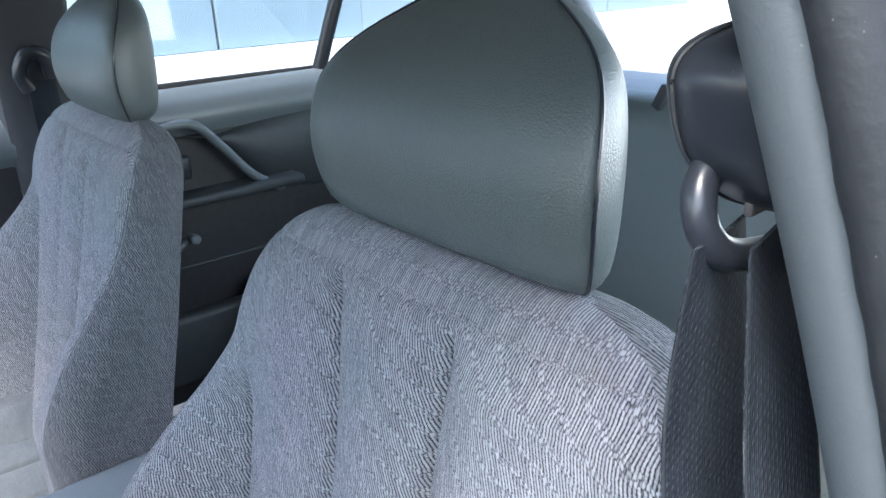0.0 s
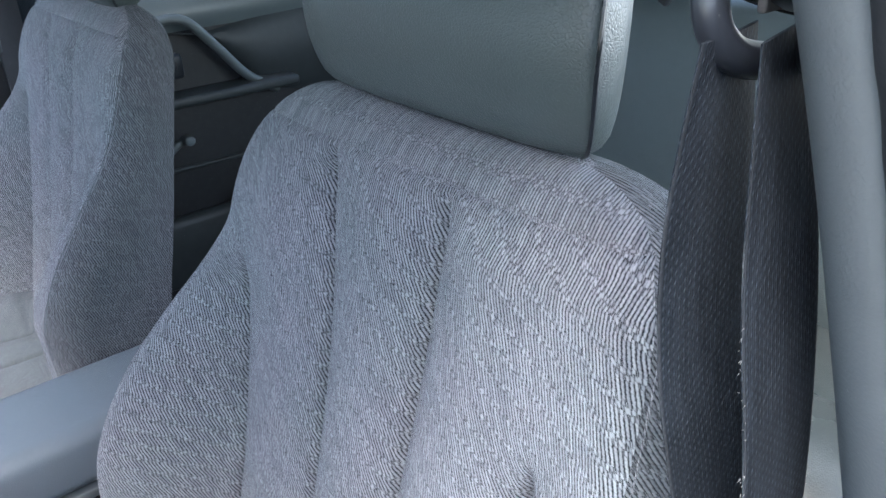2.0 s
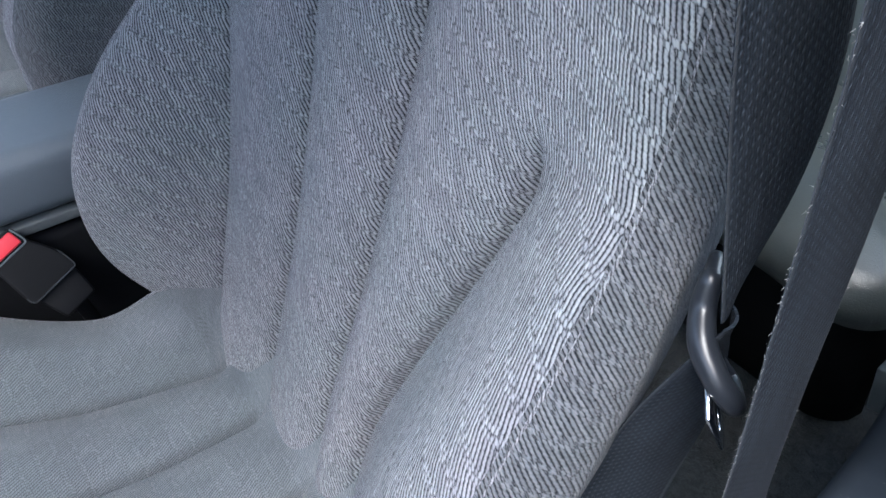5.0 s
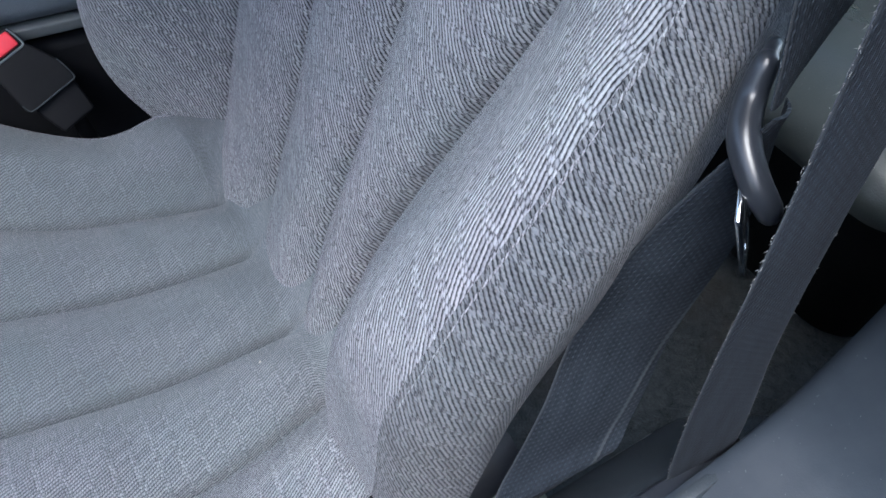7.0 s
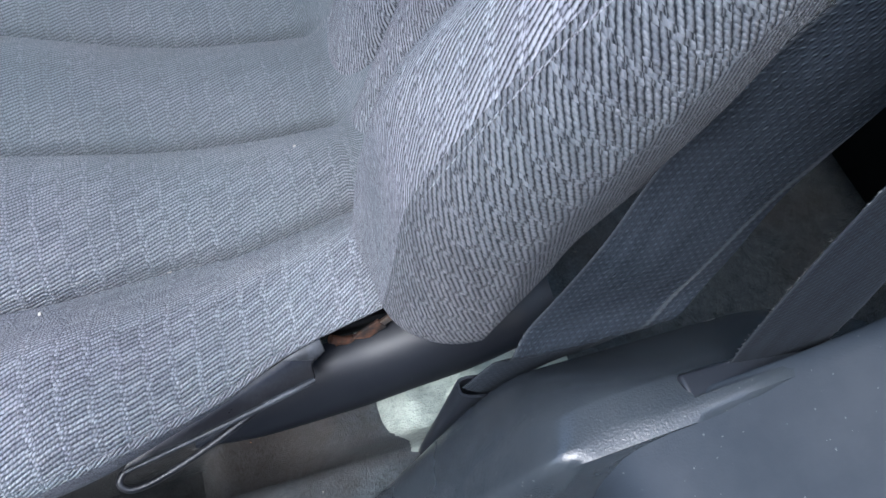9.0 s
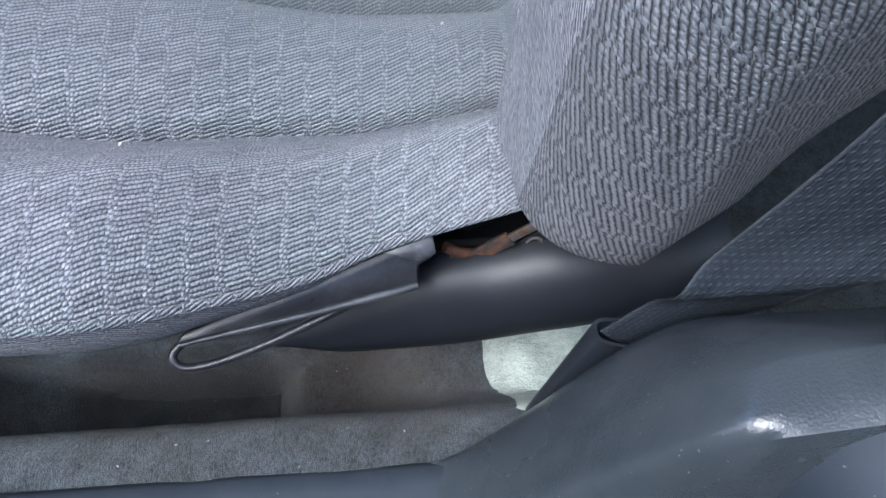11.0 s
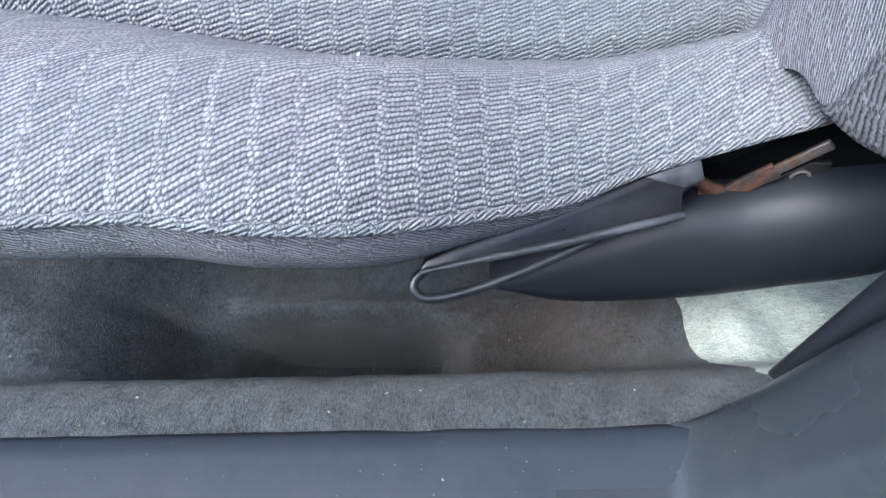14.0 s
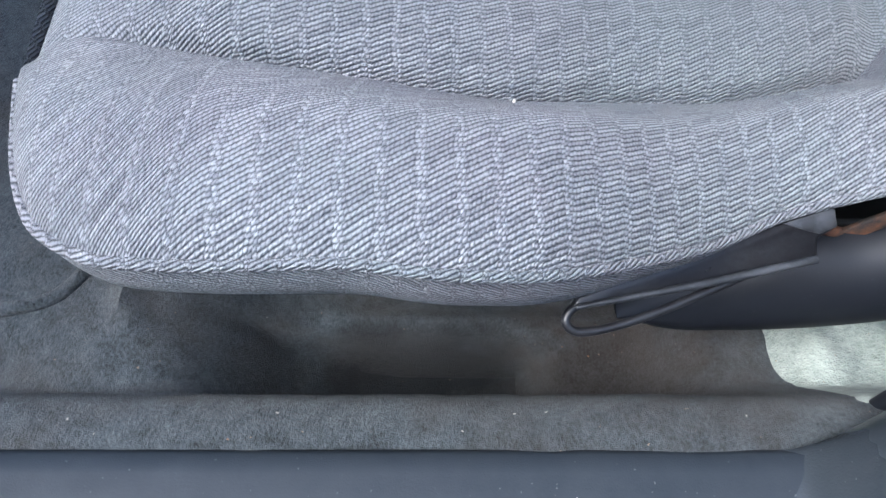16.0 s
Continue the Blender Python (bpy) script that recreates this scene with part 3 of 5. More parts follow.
# retractor housing inside the pillar foot, with the slot that the strap runs into
def housing_rows():
    rows = []
    xs = [0.02 + 0.006 * k for k in range(33)] + [0.218, 0.2225, 0.24, 0.26, 0.28, 0.298, 0.3025, 0.315, 0.33, 0.345, 0.36, 0.372, 0.378]
    prof = [(-0.045, 0.236), (-0.020, 0.222), (0.004, 0.190), (0.022, 0.145), (0.036, 0.090), (0.045, 0.044), (0.051, 0.014), (0.055, 0.002), (0.0585, 0.002), (0.0610, 0.0055), (0.0735, 0.022), (0.0750, 0.024), (0.084, 0.037), (0.092, 0.050), (0.100, 0.065), (0.107, 0.080), (0.113, 0.096), (0.117, 0.113), (0.120, 0.135), (0.1215, 0.160)]
    low = [(-0.045, 0.014), (-0.020, 0.009), (0.000, 0.006), (0.015, 0.0035), (0.028, 0.002), (0.040, 0.0008)] + [(lerp(0.050, 0.088, k / 13), 0.0004 * k) for k in range(14)]
    for x in xs:
        s = sstep(0.070, 0.186, x)
        e = 1 - sstep(0.32, 0.38, x)
        zt = 0.4425 + 0.2195 * s * (0.72 + 0.28 * e)
        crest = curve1(x, [(0.02, 0.615), (0.17, 0.630), (0.204, 0.640), (0.23, 0.647), (0.262, 0.657), (0.29, 0.669), (0.31, 0.70)])
        row = []
        for (y, d), (y0, d0) in zip(prof, low):
            z = zt - lerp(d0, d, s)
            row.append((x, lerp(y0, y, s), 0.5 * (z + crest - math.sqrt((z - crest) ** 2 + 0.00004))))
        yi, zi = row[-1][1], row[-1][2]
        row += [(x, yi + 0.001, lerp(zi, 0.40, 0.5)), (x, yi + 0.002, 0.40), (x, yi + 0.002, 0.33)]
        rows.append(row)
    return rows


HOUSE = housing_rows()
house = part("retractor_cover", grid(HOUSE, keep=lambda i, j: not (34 <= i <= 37 and j == 9)), COVER)
tagged(house, "blue-grey plastic belt retractor cover at the pillar foot", "retractor cover", kind="structure")
part("slot_well", box(0.262, 0.066, 0.618, 0.082, 0.0135, 0.05, 0.002), PLASTIC_BLACK, house, "black slot for the belt")


# ---- seats ----
def pleat_columns(gn, gf, hwn, hwf):
    """Places across a cover, thick round its pleats, with a fixed count per field; each side has its own pleats (inner, outer) and half width; u is 0 in the middle, -1 and 1 at the edges."""
    out = []
    for sign, (g1, g0), hw in ((-1, gn, hwn), (1, gf, hwf)):
        side = []
        for n, lo, hi, base in ((14, 0.0, g1, 0.0), (26, g1, g0, 1.0), (44, g0, hw, 2.0)):
            for k in range(n):
                q = k / n
                f = math.sin(q * math.pi / 2) if base == 0.0 else 0.5 - 0.5 * math.cos(math.pi * q)
                side.append((sign * lerp(lo, hi, f), sign * (base + q) / 3))
        side.append((sign * hw, float(sign)))
        out += side[:0:-1] if sign < 0 else side
    return out


MIDCOL = 84

# the backrest, level by level: bolster crest and half width on the door side and on the console side
RIDGE_NEAR = [(0.48, 0.117), (0.565, 0.116), (0.631, 0.116), (0.7, 0.117), (0.772, 0.146), (0.832, 0.187), (0.903, 0.236), (0.974, 0.268), (1.06, 0.295)]
RIDGE_FAR = [(0.48, 0.133), (0.565, 0.09), (0.631, 0.08), (0.7, 0.091), (0.772, 0.128), (0.832, 0.174), (0.903, 0.224), (0.974, 0.265), (1.06, 0.288)]
WIDE_NEAR = [(0.48, 0.246), (0.56, 0.268), (0.66, 0.275), (0.75, 0.278), (0.83, 0.269), (0.92, 0.248), (1.0, 0.231), (1.06, 0.225)]
WIDE_FAR = [(0.48, 0.258), (0.56, 0.28), (0.66, 0.282), (0.75, 0.274), (0.83, 0.26), (0.92, 0.231), (1.0, 0.214), (1.06, 0.212)]
BACK = [(0.48, 0.085), (0.7, 0.102), (0.9, 0.106), (1.06, 0.097)]
FLANK = [(0.48, 0.202), (0.56, 0.214), (0.62, 0.218), (0.66, 0.232), (0.7, 0.248), (0.74, 0.267), (0.78, 0.29), (0.82, 0.31), (0.9, 0.349), (1.06, 0.392)]
TOP = (1.0415, 0.0735)
# pleats, inner and outer, as distances from the middle
PLEATS_NEAR = ([(0.5, 0.032), (0.6, 0.036), (0.7, 0.048), (0.8, 0.056), (0.9, 0.06), (1.06, 0.06)], [(0.5, 0.09), (0.6, 0.09), (0.7, 0.118), (0.8, 0.152), (0.88, 0.173), (1.06, 0.173)])
PLEATS_FAR = ([(0.5, 0.066), (0.6, 0.06), (0.7, 0.049), (0.8, 0.046), (0.9, 0.053), (1.0, 0.07), (1.06, 0.072)], [(0.5, 0.177), (0.6, 0.174), (0.7, 0.171), (0.8, 0.179), (0.88, 0.189), (1.06, 0.189)])
LIFT = 0.556


def backrest_section(z, flanks, deep=1.0):
    """One level of the backrest: the outline at height z, front face first."""
    xc = 0.168 + (z - 0.58) * 0.25
    back, flank = xc + curve1(z, BACK), curve1(z, flanks)
    tf = math.sqrt(max(0.0, 1 - min(1.0, max(0.0, (z - (TOP[0] - TOP[1])) / TOP[1])) ** 2))
    widths = [curve1(z, w) * lerp(0.60, 1.0, tf) for w in (WIDE_NEAR, WIDE_FAR)]
    ridges = [curve1(z, r) for r in (RIDGE_NEAR, RIDGE_FAR)]
    mid = (xc + back) / 2
    squeeze = lerp(0.12, 1.0, tf)
    pleats = [[curve1(z, c) for c in side] for side in (PLEATS_NEAR, PLEATS_FAR)]
    pleats = [(min(g1, 0.5 * hw), min(g0, 0.90 * hw)) for (g1, g0), hw in zip(pleats, widths)]
    deep0, deep1 = 1 - sstep(0.85, 0.90, z), 1 - sstep(0.985, 1.022, z)
    e0 = 0.86
    pts, tags = [], []
    for y, u in pleat_columns(*pleats, *widths):
        k = 0 if u < 0 else 1
        (g1, g0), hw, ridge = pleats[k], widths[k], ridges[k]
        a = abs(y)
        x = lerp(xc, ridge, lerp(sstep(g0 - 0.004, g0 + 0.085, a), sstep(0.35 * hw, 0.95 * hw, a), sstep(-0.022, 0.004, ridge - xc)))
        for c, dp in ((g1, deep1), (g0, deep0)):
            d = a - c
            x += dp * deep * (0.011 * math.exp(-((d / 0.0038) ** 2)) + 0.009 * math.exp(-((d / 0.017) ** 2)))
        x -= 0.007 * deep1 * (math.exp(-((a / 0.03) ** 2)) + math.exp(-(((a - (g0 + g1) / 2) / 0.03) ** 2)))
        e = max(0.0, (a / hw - e0) / (1 - e0))
        depth = min(0.045, (flank - x) * 0.5)
        x += depth * (1 - math.sqrt(max(0.0, 1 - e * e)))
        x = mid + (x - mid) * squeeze if tf < 1 else x
        x += 0.0035 * math.exp(-(((z - 1.0155) / 0.0022) ** 2))
        pts.append((x, y, z))
        tags.append(abs(u))
    M = 22
    for k in range(1, M):
        q = 1 - 2 * k / M
        e = max(0.0, (abs(q) - 0.75) / 0.25)
        x = lerp(back, flank, sstep(0.35, 0.9, abs(q)))
        x -= min(0.045, (flank - ridges[0 if q < 0 else 1]) * 0.5) * (1 - math.sqrt(max(0.0, 1 - e * e)))
        x = mid + (x - mid) * squeeze if tf < 1 else x
        pts.append((x, q * widths[0 if q < 0 else 1], z))
        tags.append(2.0)
    return pts, tags


def near_lift(x, y, z, side):
    """The outer lower corner of the backrest is cut up and rounded over the hinge."""
    out = sstep(0.13, 0.215, -y * side)
    d = z - LIFT
    lifted = LIFT + 0.5 * (d + math.sqrt(d * d + 0.0011))
    return lerp(z, lifted, out)


def make_seat(flank, plain=False):
    seat = empty("front_seat", (0.0, YC, FLOOR))
    base = Matrix.Translation((0, 0, -FLOOR))
    zs = [0.485 + 0.0085 * k for k in range(57)] + [TOP[0] - d for d in (0.0735, 0.066, 0.058, 0.050, 0.042, 0.035, 0.0295, 0.0275, 0.026, 0.0245, 0.0225, 0.017, 0.0128, 0.0092, 0.006, 0.0035, 0.0015, 0.0001)]
    rows, tags = [], None
    for z in zs:
        pts, tags = backrest_section(z, flank, 1.9 if plain else 1.25)
        rows.append([(x, y, near_lift(x, y, zz, 1) - FLOOR) for x, y, zz in pts])
    n = len(rows[0])
    flat = []
    for i, r in enumerate(rows):
        across = [0.0] * (n + 1)
        for step in (1, -1):
            j = MIDCOL
            while 0 <= j + step <= 2 * MIDCOL:
                a, b = r[j], r[j + step]
                across[j + step] = across[j] + step * lerp(math.dist(a[:2], b[:2]), 1.15 * abs(a[1] - b[1]), 0.5)
                j += step
        flat.append([(across[j], 1.03 * r[j % n][2]) for j in range(n + 1)])
    SEAM = 0.908
    wrap = []
    for i, r in enumerate(rows):
        along = [0.0] * (n + 1)
        for step, first in ((1, MIDCOL), (-1, MIDCOL)):
            j, run = first, None
            for _ in range(n // 2):
                b = (j + step) % n
                if tags[b] >= SEAM - 0.03:
                    run = r[b][0] if run is None else run + math.dist(r[j % n][:2], r[b][:2])
                    along[b] = -run
                j = b
        along[n] = along[0]
        wrap.append([(along[j], 1.03 * r[j % n][2]) for j in range(n + 1)])

    YOKE = 1.0155

    fronts = [{j for j in range(n) if tags[j] <= SEAM and tags[(j + 1) % n] <= SEAM} for i in range(len(zs))]
    backs = {j for j in range(n) if tags[j] == 2.0 and tags[(j + 1) % n] == 2.0}
    part("backrest", grid(rows, closed=True, keep=lambda i, j: j in fronts[i] and zs[i] < YOKE, unwrap=flat), FABRIC_BACK, seat, "grey herringbone cloth backrest with stitched pleats and deep bolsters")
    part("top_yoke", grid(rows, closed=True, keep=lambda i, j: j in fronts[i] and zs[i] >= YOKE, unwrap=flat), FABRIC_TOP, seat, "upright-ribbed cloth yoke above the cross seam")
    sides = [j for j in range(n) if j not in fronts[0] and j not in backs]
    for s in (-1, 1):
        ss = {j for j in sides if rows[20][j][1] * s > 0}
        part("side_panel", grid(rows, closed=True, keep=lambda i, j: j in ss and j not in fronts[i], unwrap=wrap), FABRIC_SIDE_SHADED, seat, "coarse ribbed grey cloth side panel, darkened for shade")
    part("back_panel", grid(rows, closed=True, keep=lambda i, j: j in backs), PLASTIC_DARK, seat, "dark back shell")
    top = rows[-1]
    cap = bmesh.new()
    uvl = cap.loops.layers.uv.new("UVMap")
    f = cap.faces.new([cap.verts.new(p) for p in top])
    for lp in f.loops:
        lp[uvl].uv = (lp.vert.co.y, lp.vert.co.x)
    part("top_panel", cap, FABRIC_TOP, seat)
    for s in (-1, 1):
        line = []
        for i in range(2, len(rows) - 10, 3):
            j = min((q for q in range(2 * MIDCOL + 1) if rows[20][q][1] * s > 0), key=lambda q: abs(tags[q] - SEAM))
            line.append(tuple(Vector(rows[i][j]) + Vector((0.0012, -0.0006 * s, 0))))
        part("seam", tube(line, 0.0014, 120, 6), FABRIC_EDGE, seat, "stitched seam")

    # headrest
    hr = []
    H0, H1 = 1.040, 1.224
    levels = [0.0, 0.006, 0.02, 0.045, 0.08] + [0.12 + 0.04 * k for k in range(17)] + [0.79, 0.825, 0.86, 0.89, 0.92, 0.945, 0.965, 0.98, 0.992, 1.0]
    S = 72
    for f in levels:
        z = lerp(H0, H1, f)
        w = curve1(f, [(0.0, 0.114), (0.03, 0.129), (0.1, 0.138), (0.3, 0.144), (0.5, 0.143), (0.62, 0.137), (0.72, 0.123), (0.80, 0.103), (0.88, 0.075), (0.95, 0.045), (0.985, 0.026), (1.0, 0.006)])
        lean = -0.004 - 0.018 * sstep(0.55, 1.0, f)
        xf = curve1(f, [(0.0, 0.336), (0.03, 0.320), (0.10, 0.309), (0.30, 0.300), (0.48, 0.303), (0.65, 0.315), (0.8, 0.334), (0.93, 0.357), (1.0, 0.374)])
        xb = curve1(f, [(0.0, 0.365), (0.03, 0.384), (0.1, 0.395), (0.4, 0.402), (0.7, 0.401), (0.9, 0.390), (1.0, 0.374)])
        xm = lerp(xf, xb, 0.17)
        ring = []
        for k in range(S):
            a = 2 * math.pi * k / S
            c, s = math.cos(a), math.sin(a)
            y = w * (math.copysign(abs(s) ** 0.62, s) if c > 0 else math.copysign(abs(s) ** 1.05, s))
            if c > 0:
                x = xm - (xm - xf) * abs(c) ** 0.75
            else:
                x = xm + (xb - xm) * abs(c) ** 0.80
            ring.append((x, y + lean, z - FLOOR))
        hr.append(ring)
    rest = part("headrest", grid(hr, closed=True, caps=True), VINYL, seat, "dark grey-green grained vinyl headrest")
    for s in (1, -1):
        line = []
        for i in range(2, len(hr) - 1):
            p = Vector(hr[i][S // 4 if s > 0 else 3 * S // 4])
            line.append((p.x - 0.002, p.y + 0.0004 * s, p.z))
        part("piping", tube(line, 0.0013, 90, 6), PLASTIC_BLACK, rest, "black seam cord")

    # cushion
    CREST = [(-0.28, 0.592), (-0.20, 0.595), (-0.115, 0.592), (-0.06, 0.582), (-0.03, 0.569), (0.01, 0.550), (0.06, 0.538), (0.12, 0.545), (0.21, 0.55)]
    NX = 96
    crow, pipe_near, pipe_far = [], [], []
    for i in range(NX):
        f = i / (NX - 1)
        x = lerp(-0.278, 0.205, f)
        zt = curve1(x, [(-0.28, 0.584), (-0.20, 0.578), (-0.132, 0.561), (-0.07, 0.541), (-0.03, 0.529), (0.0, 0.520), (0.05, 0.511), (0.13, 0.508), (0.205, 0.508)])
        nose = min(1.0, max(0.0, (-0.226 - x) / 0.0525))
        drop = 0.030 * (1 - math.sqrt(1 - nose * nose))
        hw = curve1(x, [(-0.278, 0.185), (-0.272, 0.205), (-0.264, 0.228), (-0.256, 0.246), (-0.244, 0.264), (-0.231, 0.274), (-0.216, 0.280), (-0.186, 0.282), (-0.13, 0.281), (-0.10, 0.283), (-0.077, 0.281), (-0.06, 0.278), (-0.035, 0.270), (-0.007, 0.258), (0.025, 0.244), (0.058, 0.228), (0.085, 0.222), (0.12, 0.218), (0.16, 0.206), (0.21, 0.200)])
        zp = curve1(x, [(-0.278, 0.566), (-0.255, 0.577), (-0.23, 0.583), (-0.168, 0.583), (-0.13, 0.583), (-0.10, 0.579), (-0.077, 0.573), (-0.06, 0.567), (-0.035, 0.557), (-0.007, 0.543), (0.025, 0.531), (0.058, 0.527), (0.085, 0.531), (0.12, 0.541), (0.21, 0.54)])
        crest = curve1(x, CREST) - drop
        s = min(1.0, max(0.0, (0.15 - x) / 0.40))
        g0 = curve1(x, [(-0.28, 0.172), (-0.132, 0.167), (-0.067, 0.162), (0.0, 0.147), (0.053, 0.139), (0.145, 0.119), (0.21, 0.112)])
        g1 = 0.046 + 0.012 * s
        end = 1 - sstep(0.128, 0.156, x)
        pleat = end * sstep(-0.262, -0.18, x)
        gusset = 0.044 * sstep(0.130, 0.190, x)
        pts = []
        for y, u in pleat_columns((g1, g0), (g1, g0), hw, hw):
            a = abs(y)
            z = zt
            for c in (g1, g0):
                d = a - c
                z -= pleat * (0.013 * math.exp(-((d / 0.0036) ** 2)) + 0.008 * math.exp(-((d / 0.016) ** 2)))
            z += 0.006 * pleat * (math.exp(-((a / 0.03) ** 2)) + math.exp(-(((a - (g0 + g1) / 2) / 0.03) ** 2)))
            z += gusset * (1 - sstep(g0 + 0.01, g0 + 0.06, a)) - drop
            z -= 0.005 * math.exp(-((x - 0.150) / 0.010) ** 2) * (1 - sstep(g0 - 0.02, g0 + 0.02, a))
            z = lerp(z, crest, sstep(g0, g0 + 0.55 * (hw - g0), a))
            e = max(0.0, (a / hw - 0.84) / 0.16)
            z = lerp(z, zp, 1 - math.sqrt(max(0.0, 1 - e ** 2.2)))
            pts.append((x, y, z - FLOOR))
        crow.append(pts)
        pipe_near.append((x, -hw - 0.0012, zp - FLOOR))
        pipe_far.append((x, hw + 0.0012, zp - FLOOR))
    part("cushion", grid(crow, centre=MIDCOL), FABRIC, seat, "grey herringbone cloth seat cushion with lengthwise stitched pleats")
    for line in (pipe_near, pipe_far):
        part("piping", tube(line[::3], 0.0025, 180, 8), FABRIC_EDGE, seat, "cloth-covered piping")
    for s in (-1, 1):
        vr = []
        for x, y, z in pipe_near:
            deep = curve1(x, [(-0.28, 0.046), (-0.05, 0.058), (-0.01, 0.040), (0.05, 0.024), (0.2, 0.02)])
            vr.append([(x + (0.012 * t if x < -0.24 else 0), -y * s - s * (0.022 * t ** 2.6 - 0.002 * math.sin(math.pi * t)), z - deep * t) for t in [k / 8 for k in range(9)]])
        if s < 0:
            vr = [r for r in vr if r[0][0] < 0.075]
        part("valance", grid(vr), FABRIC_EDGE, seat, "cloth strip below the piping")
    fr = []
    for k in range(31):
        y = lerp(-0.184, 0.184, k / 30)
        x0 = -0.2785 - 0.006 * (1 - (y / 0.184) ** 2)
        fr.append([(x0 + 0.012 * t * t, y, 0.566 - FLOOR - 0.12 * t) for t in [j / 6 for j in range(7)]])
    part("front_panel", grid(fr), FABRIC_EDGE, seat)
    part("underside", box(-0.05, 0, 0.462 - FLOOR, 0.42, 0.40, 0.012, 0.004), DARK_STEEL, seat, "dark steel seat pan")
    for s in (-1, 1):
        part("rail", box(-0.06, s * 0.118, (0.265 + 0.458) / 2 - FLOOR, 0.34, 0.03, 0.458 - 0.265, 0.004), DARK_STEEL, seat, "dark steel seat rail")
    if plain:
        return seat

    # plastic shield along the outer foot of the seat
    sh = []
    for i in range(50):
        x = lerp(-0.005, 0.240, i / 49)
        zl = curve1(x, [(-0.005, 0.455), (0.03, 0.424), (0.06, 0.416), (0.093, 0.415), (0.141, 0.426), (0.181, 0.439), (0.222, 0.475), (0.262, 0.50)])
        zh = curve1(x, [(-0.005, 0.462), (0.032, 0.470), (0.08, 0.488), (0.114, 0.493), (0.15, 0.504), (0.189, 0.508), (0.262, 0.512)])
        yo = 0.152 - YC
        row = []
        for k in range(15):
            a = -math.pi * 0.56 + (k / 14) * math.pi * 1.12
            row.append((x, yo + 0.030 - 0.030 * math.cos(a) + 0.012 * sstep(0.215, 0.24, x), lerp(zl, zh, 0.5 + 0.5 * math.sin(a) / math.sin(math.pi * 0.56)) - FLOOR))
        sh.append(row)
    part("side_shield", grid(sh), PLASTIC_SHIELD, seat, "smooth dark plastic side shield")

    # recliner lever: tapered plate with a bent lower lip and a long wire loop below its tip
    lever = empty("recliner_lever")
    lever.parent = seat
    tip, heel = Vector((-0.040, 0.133 - YC, 0.506 - FLOOR)), Vector((0.075, 0.159 - YC, 0.5125 - FLOOR))
    lm = frame_of(tip, heel - tip, (0.05, -0.5, 0.87))
    L = (heel - tip).length
    arm_out = [(0.002, 0.0040), (0.006, 0.0085), (0.03, 0.0130), (0.07, 0.0175), (L + 0.002, 0.0212), (L + 0.008, 0.0208), (L + 0.010, 0.0185), (L + 0.009, 0.0115), (L + 0.001, 0.0095), (L - 0.001, 0.0), (0.06, 0.0012), (0.02, 0.0030)]
    part("lever_arm", prism(arm_out, 0.005, 0.0014, 2, lm), LEVER, lever, "worn black painted arm")
    # lower lip given a lighter colour, as the arm's edge catches light
    lip = [lm @ Vector(p) for p in ((0.004, 0.0036, 0.0050), (0.03, 0.0026, 0.0056), (0.07, 0.0010, 0.0058), (L - 0.002, 0.0003, 0.0055))]
    part("arm_lip", tube(lip, [0.0010, 0.0017, 0.0020, 0.0020], 40, 10), SCUFFED_AND_LIT, lever, "lower lip in lighter grey for its lit edge")
    wire = [lm @ Vector((x, y, 0.0018)) for x, y in ((0.084, 0.0032), (0.050, 0.0038), (0.016, 0.0052), (0.003, 0.0030), (-0.0015, -0.0022), (0.003, -0.0078), (0.018, -0.0092), (0.045, -0.0066), (0.086, 0.0005))]
    part("lever_loop", tube(wire, 0.0022, 90, 12), LEVER, lever, "worn black painted loop grip")
    cap_out = [(L - 0.014, 0.0196), (L + 0.0100, 0.0214), (L + 0.0112, 0.0206), (L + 0.0106, 0.0126), (L + 0.0020, 0.0112), (L - 0.004, 0.0140)]
    part("arm_cap", prism(cap_out, 0.0056, 0.0004, 1, lm), SCUFFED_AND_LIT, lever, "scuffed grey bracket end")
    # rusty hinge
    hinge = empty("hinge")
    hinge.parent = seat
    def at_seat(x, y, z):
        return Vector((x, y - YC, z - FLOOR))

    # black sheet put in the gap behind the hinge to stand for its shade
    part("hinge_shade_sheet", box(0.140, 0.212 - YC, 0.500 - FLOOR, 0.13, 0.010, 0.075, 0.002), BLACK_MATT, hinge, "black sheet for the shade behind the hinge")
    part("hinge_cover", prism([(0.086, 0.505), (0.124, 0.541), (0.136, 0.535), (0.118, 0.512), (0.104, 0.499)], 0.003, 0.0008, 1, Matrix.Translation((0, 0.197 - YC, -FLOOR)) @ Matrix.Rotation(math.pi / 2, 4, "X")), BLACK_MATT, hinge, "black cover plate above the link bar")
    arm = frame_of(at_seat(0.1180, 0.188, 0.4790), (0.030, 0.002, 0.027), (0, -0.86, 0.5))
    part("hinge_plate", prism([(-0.006, -0.005), (0.036, -0.006), (0.043, 0.0), (0.036, 0.0055), (-0.006, 0.005), (-0.010, 0.0)], 0.004, 0.001, 2, arm), DARK_STEEL, hinge, "dark oily hinge arm")
    bar = frame_of(at_seat(0.1030, 0.186, 0.4840), (0.034, 0.001, 0.036), (0, -0.86, 0.5))
    part("linkage", prism([(-0.006, -0.0034), (0.010, -0.0042), (0.024, -0.0038), (0.031, -0.0046), (0.031, 0.0042), (0.022, 0.0046), (0.006, 0.0038), (-0.006, 0.0034)], 0.003, 0.0008, 2, bar), RUST, hinge, "rusty orange link bar")
